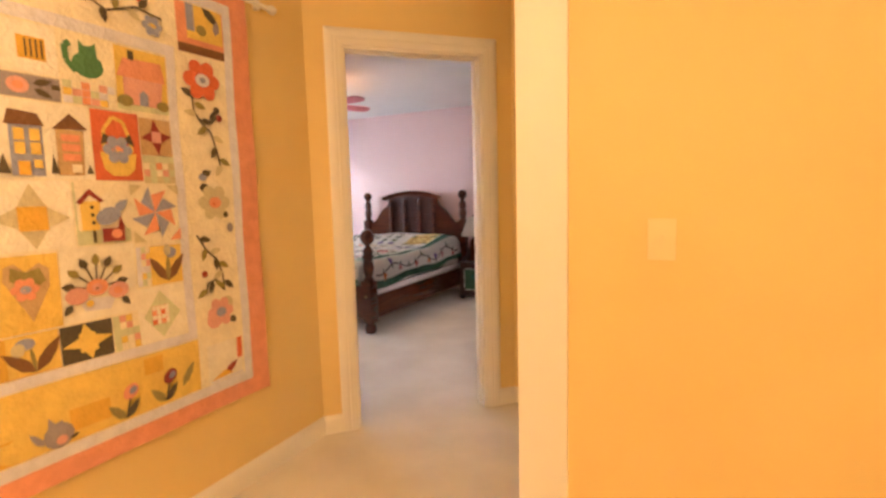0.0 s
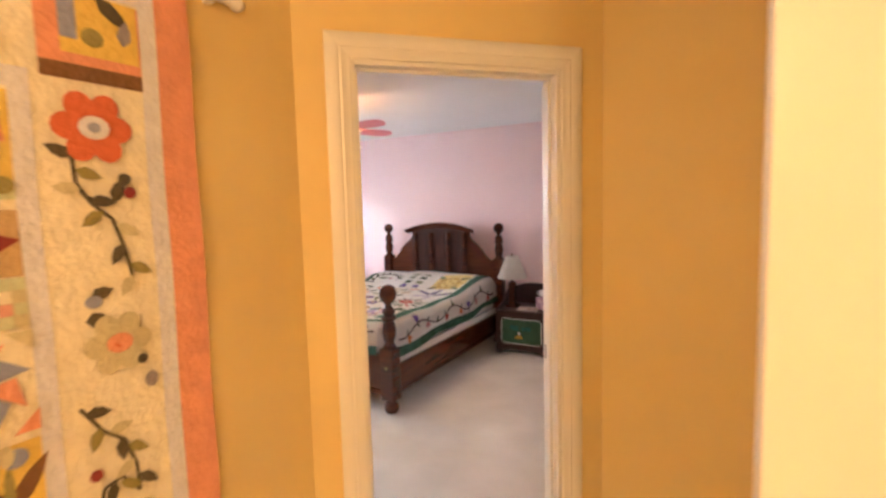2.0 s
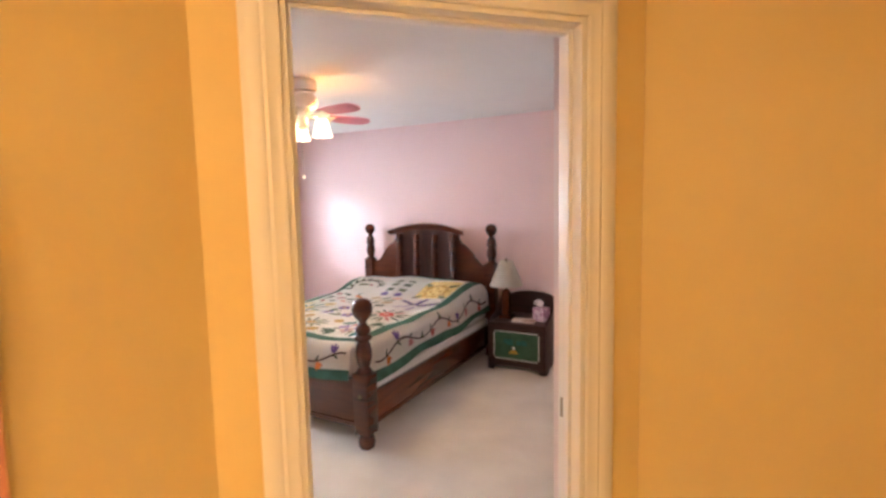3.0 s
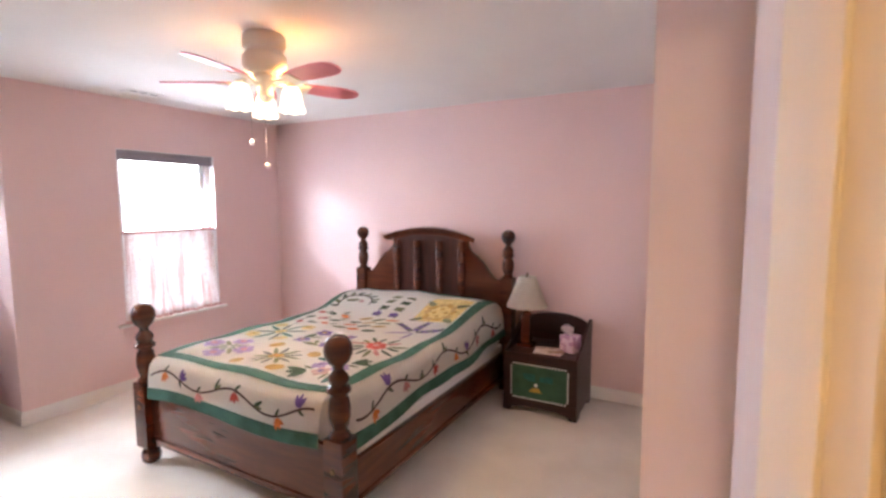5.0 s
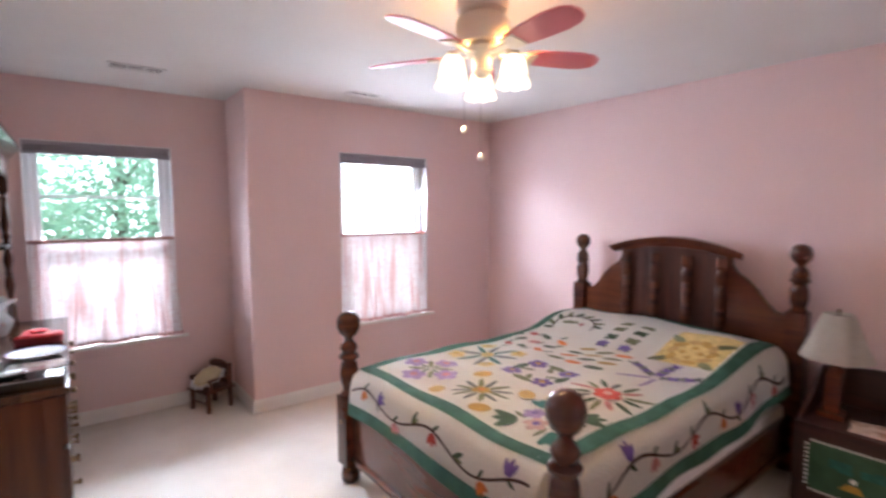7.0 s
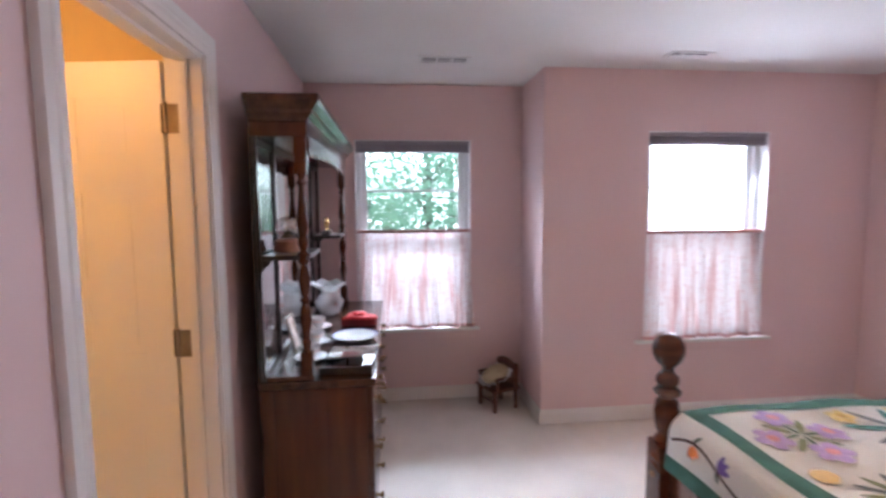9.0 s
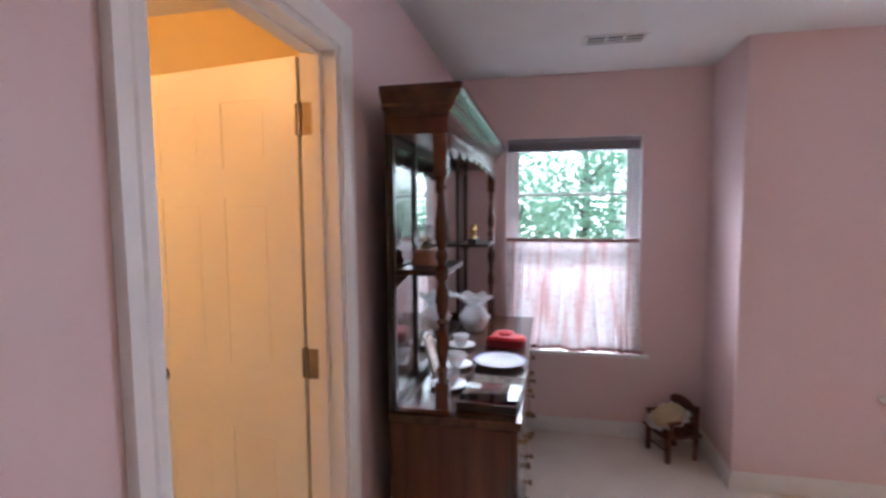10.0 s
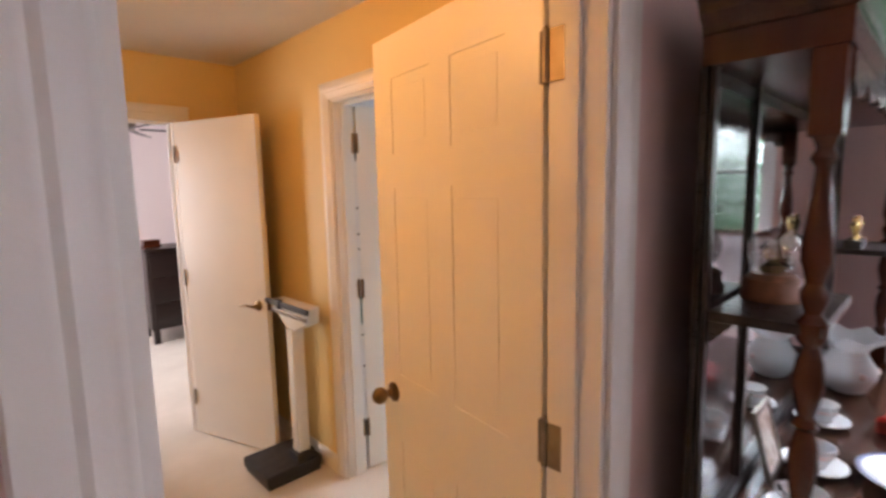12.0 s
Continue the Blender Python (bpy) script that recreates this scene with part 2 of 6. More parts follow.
def box(x0, x1, y0, y1, z0, z1, bevel=0.0, bm=None, m=None, seg=2):
    bm = bm or bmesh.new()
    t = Matrix.LocRotScale(((x0 + x1) / 2, (y0 + y1) / 2, (z0 + z1) / 2), None, (abs(x1 - x0), abs(y1 - y0), abs(z1 - z0)))
    vs = bmesh.ops.create_cube(bm, size=1.0, matrix=(m @ t) if m else t)["verts"]
    if bevel:
        es = list({e for v in vs for e in v.link_edges})
        bmesh.ops.bevel(bm, geom=es, offset=bevel, segments=seg, profile=0.7, affect="EDGES", clamp_overlap=True)
    return bm


def lathe(profile, at=(0, 0, 0), seg=28, bm=None, m=None, caps=True):
    """Turn a profile of (radius, height) about the upright axis."""
    bm = bm or bmesh.new()
    m = m or Matrix.Translation(at)
    rings = []
    for r, z in profile:
        if r < 1e-5:
            rings.append([bm.verts.new(m @ Vector((0, 0, z)))])
        else:
            rings.append([bm.verts.new(m @ Vector((r * math.cos(2 * math.pi * i / seg), r * math.sin(2 * math.pi * i / seg), z))) for i in range(seg)])
    for a, b in zip(rings, rings[1:]):
        for i in range(seg):
            j = (i + 1) % seg
            q = [a[i % len(a)], a[j % len(a)], b[j % len(b)], b[i % len(b)]]
            q = list(dict.fromkeys(q))
            if len(q) > 2:
                bm.faces.new(q)
    for ring, flip in ((rings[0], True), (rings[-1], False)):
        if caps and len(ring) > 2:
            bm.faces.new(ring[::-1] if flip else ring)
    return bm


def ball(c, r, bm=None, squash=1.0, seg=20):
    n = seg // 2
    return lathe([(max(0.0, r * math.sin(math.pi * i / n)) if 0 < i < n else 0.0, -r * squash * math.cos(math.pi * i / n)) for i in range(n + 1)], c, seg, bm)


def rod(p0, p1, r, seg=12, bm=None, r1=None):
    p0, p1 = Vector(p0), Vector(p1)
    m = Matrix.Translation(p0) @ (p1 - p0).to_track_quat("Z", "Y").to_matrix().to_4x4()
    return lathe([(r, 0), (r if r1 is None else r1, (p1 - p0).length)], seg=seg, bm=bm, m=m)


def prism(outline, to3d, depth, bm=None):
    """Extrude a flat outline: to3d maps (u, v, w), w running from 0 to depth."""
    bm = bm or bmesh.new()
    a = [bm.verts.new(to3d(u, v, 0)) for u, v in outline]
    b = [bm.verts.new(to3d(u, v, depth)) for u, v in outline]
    bm.faces.new(a)
    bm.faces.new(b[::-1])
    for i in range(len(a)):
        j = (i + 1) % len(a)
        bm.faces.new((a[j], a[i], b[i], b[j]))
    return bm


def slabs(along, lo, hi, d0, d1, openings, z0=0.0, z1=2.44, m=None):
    """A straight wall with openings (from, to, sill, head), as one mesh."""
    bm = bmesh.new()

    def put(a, b, c, d):
        if b - a < 1e-4 or d - c < 1e-4:
            return
        if along == "x":
            box(a, b, d0, d1, c, d, bm=bm, m=m)
        else:
            box(d0, d1, a, b, c, d, bm=bm, m=m)
    at = lo
    for a, b, sill, head in sorted(openings):
        put(at, a, z0, z1)
        put(a, b, z0, sill)
        put(a, b, head, z1)
        at = b
    put(at, hi, z0, z1)
    return bm


def structure(name, bm, mat, label, category="wall", smooth=False):
    return single(name, bm, mat, label, category, "structure", smooth=smooth)


# ---- the large structure ----
XW, XA, YA, YN, YS, XE, H = -5.30, -5.845, 3.89, 6.32, 2.24, -1.19, 2.44
DIAG = Matrix.Translation((-1.58, 2.30, 0)) @ Matrix.Rotation(radians(45), 4, "Z")
W2, W1 = (4.63, 5.52, 0.575, 2.03), (2.60, 3.485, 0.575, 2.03)
DB, DA = (-3.884, -3.117, 0.0, 2.06), (0.178, 0.965, 0.0, 2.06)

structure("floor", box(-7.2, 1.6, -4.8, 6.6, -0.12, 0.0), CARPET, "cream cut-pile carpet over all the rooms", "carpet")
structure("ceiling", box(-7.2, 1.6, -4.8, 6.6, H, H + 0.12), CEILING, "flat white lightly textured painted ceiling", "ceiling")
structure("wall_north", box(XW - 0.2, XE + 0.12, YN, YN + 0.14, 0, H), PINK, "pale pink painted bedroom wall behind the bed")
structure("wall_east", box(XE, XE + 0.26, 3.71, YN, 0, H), LILAC, "pale pink painted bedroom wall by the nightstand")
structure("wall_entry_side", box(-0.985, -0.93, 3.05, 3.709, 0, H), LILAC, "short pale pink wall beside the slanted bedroom entry")
structure("wall_west", slabs("y", YA + 0.002, YN, XW - 0.16, XW, [W2]), PINK, "pale pink painted window wall of the bedroom")
structure("wall_alcove_side", box(XA - 0.16, XW - 0.161, YA, YA + 0.12, 0, H), PINK, "pale pink return wall of the window alcove")
structure("wall_alcove", slabs("y", YS - 0.06, YA, XA - 0.16, XA, [W1]), PINK, "pale pink painted alcove wall with a window")
structure("wall_alcove_face", box(XW - 0.161, XW, YA - 0.001, YA + 0.001, 0, H), PINK, "pale pink painted alcove corner")
structure("wall_south", slabs("x", XA, -1.81, YS - 0.058, YS, [DB]), PINK, "pale pink painted bedroom wall behind the hutch")
structure("wall_south_hall_face", slabs("x", -4.42, -1.75, YS - 0.12, YS - 0.060, [DB]), YELLOW, "warm yellow hall wall round the second door")
structure("wall_entry", slabs("x", -0.205, 1.3, 0.062, 0.12, [DA], m=DIAG), PINK, "pale pink slanted bedroom wall with the entry")
structure("wall_entry_hall_face", slabs("x", 0.0, 1.145, 0.0, 0.060, [DA], m=DIAG), YELLOW, "warm yellow slanted hall wall round the bedroom entry")
structure("wall_hall_quilt", box(-1.70, -1.58, -2.2, 2.30, 0, H), YELLOW, "warm yellow hall wall with a quilt")
structure("wall_hall_end", box(-0.77, -0.16, 3.11, 3.23, 0, H), YELLOW, "warm yellow hall wall beside the entry")
structure("wall_hall_inner", box(-0.16, -0.05, 1.94, 3.23, 0, H), YELLOW, "warm yellow hall wall")
structure("wall_hall_switch", box(-0.16, 1.5, 1.835, 1.94, 0, H), YELLOW, "warm yellow hall wall with a light switch")
structure("wall_hall_right", box(1.5, 1.6, -2.2, 1.94, 0, H), YELLOW, "warm yellow hall wall")
structure("wall_hall_back", box(-1.58, 1.5, -2.3, -2.2, 0, H), YELLOW, "warm yellow hall wall")
structure("pillar_trim", box(-0.322, -0.161, 1.831, 1.94, 0, H, 0.004), TRIM, "cream painted square post at the hall opening", "post", smooth=True)

structure("backdrop", box(-75, -74, -90, 90, -3, 60), SKY_GLOW, "bright hazy sky behind the trees", "sky")

# the second hall, and the rooms off it
XC, YD = -4.42, -0.74
DC, DD = (0.44, 1.18, 0.0, 2.06), (-4.03, -3.30, 0.0, 2.06)
structure("wall_landing_west", slabs("y", YD - 0.12, YS - 0.12, XC - 0.06, XC, [DC]), YELLOW, "warm yellow landing wall beside a half-open door")
structure("wall_side_room", slabs("y", YD - 0.12, YS - 0.06, XC - 0.12, XC - 0.062, [DC]), WHITE_WALL, "plain white wall of the side room")
structure("wall_landing_south", slabs("x", XC, -2.95, YD - 0.06, YD, [DD]), YELLOW, "warm yellow landing wall with a doorway")
structure("wall_far_room_north", slabs("x", -5.6, -2.6, YD - 0.12, YD - 0.062, [DD]), LILAC, "pale wall of the far bedroom")
structure("wall_landing_east", box(-2.95, -2.85, YD, YS - 0.12, 0, H), YELLOW, "warm yellow landing wall")
structure("wall_far_room_south", box(-5.7, -2.5, -4.3, -4.2, 0, H), LILAC, "pale pink-white wall of the far bedroom")
structure("wall_far_room_west", box(-5.7, -5.6, -4.2, YD - 0.12, 0, H), LILAC, "pale wall of the far bedroom")
# unseen openings in the next two walls, added to hold the fill lamps
structure("wall_far_room_east", slabs("y", -4.2, YD - 0.12, -2.6, -2.5, [(-2.95, -1.85, 0.75, 2.05)]), LILAC, "pale wall of the far bedroom with an opening added for the fill lamp")
structure("wall_side_room_west", slabs("y", -0.8, YS - 0.06, -6.6, -6.5, [(0.4, 1.4, 0.8, 2.0)]), WHITE_WALL, "white wall of the side room with an opening added for the fill lamp")
structure("wall_side_room_south", box(-6.5, XC - 0.12, -0.86, -0.8, 0, H), WHITE_WALL, "white wall of the side room")
structure("wall_side_room_north", box(-6.5, XC - 0.12, YS - 0.12, YS - 0.06, 0, H), WHITE_WALL, "white wall of the side room")
structure("ground", box(-400, 400, -400, 400, -3.3, -3.0), GRASS, "green lawn around the house", "lawn")


def base_profile(w):
    return [(0, 0), (0.014, 0), (0.014, w - 0.03), (0.011, w - 0.016), (0.006, w - 0.006), (0.004, w), (0, w)]


def baseboard(p0, p1, out, height=0.10):
    """Moulded skirting from p0 to p1; out is the way it stands proud."""
    p0, p1, n = Vector((*p0, 0)), Vector((*p1, 0)), Vector((*out, 0)).normalized()
    bm = bmesh.new()
    rings = [[bm.verts.new(p + n * (d + 0.001) + Vector((0, 0, z + 0.001))) for d, z in base_profile(height)] for p in (p0, p1)]
    k = len(rings[0])
    for i in range(k):
        j = (i + 1) % k
        bm.faces.new((rings[0][i], rings[0][j], rings[1][j], rings[1][i]))
    bm.faces.new(rings[0])
    bm.faces.new(rings[1][::-1])
    return single("baseboard", bm, TRIM, "white painted moulded baseboard along the wall", "baseboard", "structure")


def dg(s, n):
    v = DIAG @ Vector((s, n, 0))
    return (v.x, v.y)


for a, b, o in (((XW, YN), (XE, YN), (0, -1)), ((XE, 3.71), (XE, YN), (-1, 0)), ((XE - 0.014, 3.71), (-0.985, 3.71), (0, -1)), ((-0.985, 3.09), (-0.985, 3.70), (-1, 0)), ((XW, YA), (XW, YN), (1, 0)), ((XA, YA), (XW + 0.014, YA), (0, -1)),
                ((XA, YS), (XA, YA), (1, 0)), ((XA, YS), (-3.95, YS), (0, 1)), ((-3.02, YS), (-1.81, YS), (0, 1)),
                (dg(-0.2, 0.12), dg(0.10, 0.12), (-0.707, 0.707)),
                ((-1.58, -2.2), (-1.58, 2.305), (1, 0)), (dg(0, 0), dg(0.11, 0), (0.707, -0.707)), (dg(1.035, 0), dg(1.145, 0), (0.707, -0.707)),
                ((-0.77, 3.11), (-0.16, 3.11), (0, -1)), ((-0.16, 1.835), (1.5, 1.835), (0, -1)), ((-0.16, 1.95), (-0.16, 3.11), (-1, 0)),
                ((XC, YD), (XC, 0.37), (1, 0)), ((XC, 1.25), (XC, 2.12), (1, 0)), ((XC, YD), (-4.10, YD), (0, 1)), ((-5.6, -4.2), (-2.6, -4.2), (0, 1))):
    baseboard(a, b, o)


def casing(name, m, lo, hi, head, d0, d1, label, front=True, back=True, stop_at=None, w=0.088):
    """Door frame in a wall frame m (x along the wall, y through it): jambs, head, stops and moulded casings."""
    root = thing(name, (0, 0, 0), label, "door frame", kind="structure")
    t = 0.02
    for nm, args in (("jamb", (lo, lo + t, d0 + 0.001, d1 - 0.001, 0, head)), ("jamb", (hi - t, hi, d0 + 0.001, d1 - 0.001, 0, head)),
                     ("head_jamb", (lo + t, hi - t, d0 + 0.001, d1 - 0.001, head - t, head))):
        part(nm, box(*args, 0.002, m=m), TRIM, root)
    s = stop_at if stop_at is not None else (d0 + d1) / 2
    part("door_stop", box(lo + t, lo + t + 0.011, s, s + 0.03, 0, head - t, 0.002, m=m), TRIM, root)
    part("door_stop", box(hi - t - 0.011, hi - t, s, s + 0.03, 0, head - t, 0.002, m=m), TRIM, root)
    part("door_stop", box(lo + t + 0.011, hi - t - 0.011, s, s + 0.03, head - t - 0.011, head - t, 0.002, m=m), TRIM, root)
    for on, d, way in ((front, d0, -1), (back, d1, 1)):
        if not on:
            continue
        prof = [(0.004, 0.0), (0.004, 0.010), (0.012, 0.013), (0.022, 0.012), (0.034, 0.017), (0.042, 0.014), (0.050, 0.018), (0.076, 0.018), (w, 0.011), (w, 0.0)]

        def run(pts):
            bm = bmesh.new()
            rings = [[bm.verts.new(m @ Vector((f(u)[0], d + way * (v + 0.001), f(u)[1]))) for u, v in prof] for f in pts]
            k = len(prof)
            for i in range(k):
                j = (i + 1) % k
                bm.faces.new((rings[0][i], rings[0][j], rings[1][j], rings[1][i]))
            bm.faces.new(rings[0])
            bm.faces.new(rings[1][::-1])
            return bm
        part("casing", run([lambda u: (lo + t * 0.4 - u, 0.001), lambda u: (lo + t * 0.4 - u, head - t * 0.4 + u)]), TRIM, root)
        part("casing", run([lambda u: (hi - t * 0.4 + u, 0.001), lambda u: (hi - t * 0.4 + u, head - t * 0.4 + u)]), TRIM, root)
        part("casing", run([lambda u: (lo + t * 0.4 - u, head - t * 0.4 + u), lambda u: (hi - t * 0.4 + u, head - t * 0.4 + u)]), TRIM, root)
    return root


ID = Matrix.Identity(4)
entry = casing("door_1", DIAG, DA[0], DA[1], DA[3], 0.0, 0.12, "cream painted door frame of the slanted bedroom entry", back=False, stop_at=0.045)
second = casing("door_2", ID, DB[0], DB[1], DB[3], YS - 0.12, YS, "white painted door frame with moulded casing in the pink wall", stop_at=YS - 0.08, w=0.080)
WESTWALL = Matrix.Translation((XC, 0, 0)) @ Matrix.Rotation(radians(90), 4, "Z")
third = casing("door_3", WESTWALL, DC[0], DC[1], DC[3], 0.0, 0.12, "cream painted door frame on the landing", stop_at=0.04)
fourth = casing("door_4", ID, DD[0], DD[1], DD[3], YD - 0.12, YD, "cream painted door frame of the far bedroom", stop_at=YD - 0.08)


def hinge_plates(parent, m, heights, mat, w=0.046, h=0.098):
    for z in heights:
        bm = box(-0.0025, 0.0, 0, w, z - h / 2, z + h / 2, 0.0008, m=m, seg=1)
        lathe([(0.007, z - h / 2), (0.007, z + h / 2), (0.004, z + h / 2 + 0.006)], bm=bm, m=m @ Matrix.Translation((0, -0.006, 0)), seg=10)
        part("hinge", bm, mat, parent, "worn metal butt hinge")


def door_leaf(name, width, height, m, label, mat=DOOR_PAINT, lever=False, knob_z=0.95, hinges=(0.26, 1.06, 1.84), hinge_mat=NICKEL, plain=False):
    """Six-panel leaf: x from the hinge edge to the free edge, y its thickness, raised fields in sunk panels on both faces."""
    root = tagged(new(name), label, "door", kind="")
    root.matrix_world = m
    t = 0.035
    bm = box(0, width, *((0.0, t) if plain else (0.0026, t - 0.0026)), 0.012, height, 0.001, seg=1)
    st, mid = 0.105, 0.085
    cols = ((st, width / 2 - mid / 2), (width / 2 + mid / 2, width - st))
    rows = ((0.20, 0.80), (1.02, 1.60), (1.70, height - 0.12))
    bars = [(0, st, 0.012, height), (width - st, width, 0.012, height), *((width / 2 - mid / 2, width / 2 + mid / 2, a, b) for a, b in rows)]
    bars += [(st, width - st, a, b) for a, b in ((0.012, 0.2), (0.80, 1.02), (1.60, 1.70), (height - 0.12, height))]
    for y0, y1 in () if plain else ((0.0, 0.0028), (t - 0.0028, t)):
        for x0, x1, z0, z1 in bars:
            box(x0, x1, y0, y1, z0, z1, bm=bm)
        for x0, x1 in cols:
            for z0, z1 in rows:
                box(x0 + 0.03, x1 - 0.03, y0 + (0.001 if y0 < 0.01 else 0.0), y1 - (0.0 if y0 < 0.01 else 0.001), z0 + 0.03, z1 - 0.03, 0.0008, bm=bm, seg=1)
    part("leaf", bm, mat, root)
    kx = width - 0.065
    for side, y in ((-1, 0.0), (1, t)):
        bm = lathe([(0.0, 0.0), (0.031, 0.0), (0.031, 0.006), (0.024, 0.010), (0.013, 0.014), (0.011, 0.04), (0.0, 0.042)], m=Matrix.Translation((kx, y, knob_z)) @ Matrix.Rotation(radians(90 if side < 0 else -90), 4, "X"), seg=20)
        if lever:
            yy = y + side * 0.04
            rod((kx, yy, knob_z), (kx - 0.05, yy + side * 0.006, knob_z + 0.004), 0.009, 10, bm, 0.008)
            rod((kx - 0.05, yy + side * 0.006, knob_z + 0.004), (kx - 0.105, yy, knob_z - 0.004), 0.008, 10, bm, 0.006)
        else:
            ball((kx, y + side * 0.052, knob_z), 0.026, bm)
            rod((kx, y + side * 0.05, knob_z), (kx, y + side * 0.072, knob_z - 0.006), 0.012, 10, bm, 0.008)
        part("door_knob" if not lever else "door_handle", bm, BRASS, root, "aged brass handle on a round rose")
    bm = box(width - 0.0005, width + 0.0015, 0.006, t - 0.006, knob_z - 0.028, knob_z + 0.028)
    part("latch_plate", bm, BRASS, root)
    if hinges:
        hm = Matrix(((1, 0, 0, 0), (0, 1, 0, 0.0), (0, 0, 1, 0), (0, 0, 0, 1)))
        hinge_plates(root, hm, hinges, hinge_mat)
    return root


LEAF_H = 2.035
# leaf of the second door, swung out into the landing
door_leaf("door_leaf", 0.70, LEAF_H, pose(-3.908, YS - 0.135, 0, 0, 0, -98.8), "cream six-panel door standing open into the landing", lever=False)
hinge_plates(second, Matrix.Translation((DB[0] + 0.0226, YS - 0.12, 0)), (0.26, 1.06, 1.84), NICKEL)
# leaf into the side room, and the far room's leaf
door_leaf("door_leaf", 0.70, LEAF_H, pose(XC - 0.135, DC[0] + 0.025, 0, 0, 0, 172), "white six-panel door half open into the side room", lever=False, hinge_mat=BRASS)
hinge_plates(third, Matrix.Translation((XC - 0.12, DC[0] + 0.022, 0)) @ Matrix.Rotation(radians(90), 4, "Z"), (0.26, 1.06, 1.84), NICKEL)
door_leaf("door_leaf", 0.69, LEAF_H, pose(-4.01, YD + 0.02, 0, 0, 0, 110), "plain cream door standing open against the landing wall", lever=True, knob_z=0.93, plain=True)
# entry hinges and the strike plate
hinge_plates(entry, DIAG @ Matrix.Translation((DA[0] + 0.0226, 0.085, 0)), (0.26, 1.06, 1.84), NICKEL)
bm = box(DA[1] - 0.0225, DA[1] - 0.020, 0.075, 0.105, 0.92, 0.98, 0.001, m=DIAG, seg=1)
part("strike_plate", bm, NICKEL, entry, "small worn metal strike plate")

# ---- windows ----
def window(name, x, w, label):
    """Double-hung window in a wall facing +x at x: sashes, muntin, panes, inside sill, blind roll; the wall returns are plain."""
    y0, y1, z0, z1 = w
    root = thing(name, (x, (y0 + y1) / 2, z0), label, "window", kind="structure")
    o = -(y0 + y1) / 2
    a, b, h = y0 + o, y1 + o, z1 - z0
    f0, f1 = -0.135, -0.075
    for nm, args in (("window_frame", (f0, f1, a, a + 0.045, 0, h)), ("window_frame", (f0, f1, b - 0.045, b, 0, h)),
                     ("window_frame", (f0, f1, a + 0.045, b - 0.045, h - 0.045, h)), ("window_frame", (f0, f1, a + 0.045, b - 0.045, 0, 0.05))):
        part(nm, box(*args, 0.004), SASH, root)
    mid = h * 0.505
    for lo, hi, d in ((0.05, mid + 0.02, 0.0), (mid - 0.02, h - 0.045, -0.025)):
        s0, s1 = f0 + 0.03 + d, f0 + 0.055 + d
        for args in ((s0, s1, a + 0.046, a + 0.085, lo, hi), (s0, s1, b - 0.085, b - 0.046, lo, hi),
                     (s0, s1, a + 0.085, b - 0.085, lo, lo + 0.04), (s0, s1, a + 0.085, b - 0.085, hi - 0.04, hi)):
            part("sash", box(*args, 0.003), SASH, root)
        p = part("pane", box(s0 + 0.010, s0 + 0.014, a + 0.08, b - 0.08, lo + 0.035, hi - 0.035), GLASS, root, smooth=False)
        p.visible_shadow = False
        zm = lo + (hi - lo) * (0.52 if lo > 0.2 else 0.5)
        part("muntin", box(s0 + 0.004, s0 + 0.020, a + 0.085, b - 0.085, zm - 0.009, zm + 0.009, 0.003), SASH, root)
    part("window_sill", box(-0.075, 0.035, a - 0.065, b + 0.065, -0.022, 0.001, 0.006), TRIM, root)
    part("apron", box(0.001, 0.013, a - 0.03, b + 0.03, -0.085, -0.022, 0.003), PINK, root)
    part("lining", box(f1, -0.001, a - 0.001, a + 0.004, 0.002, h), SASH, root)
    part("lining", box(f1, -0.001, b - 0.004, b + 0.001, 0.002, h), SASH, root)
    part("lining", box(f1, -0.001, a + 0.004, b - 0.004, h - 0.004, h + 0.001), SASH, root)
    return root


def blind(x, w):
    y0, y1, z0, z1 = w
    root = thing("window_blind", (x - 0.04, (y0 + y1) / 2, z1 - 0.08), "grey pleated blind drawn up tight under the window head", "blind", "window blinds")
    o = (y1 - y0) / 2 - 0.008
    part("headrail", box(-0.03, 0.03, -o, o, 0.046, 0.074, 0.004), BLIND, root)
    for i in range(4):
        part("pleat", box(-0.026 + 0.002 * (i % 2), 0.026 - 0.002 * (i % 2), -o + 0.003, o - 0.003, 0.0095 * i + 0.008, 0.0095 * i + 0.0165, 0.003, seg=1), BLIND, root)
    part("bottom_rail", box(-0.028, 0.028, -o, o, -0.008, 0.0075, 0.003), BLIND, root)


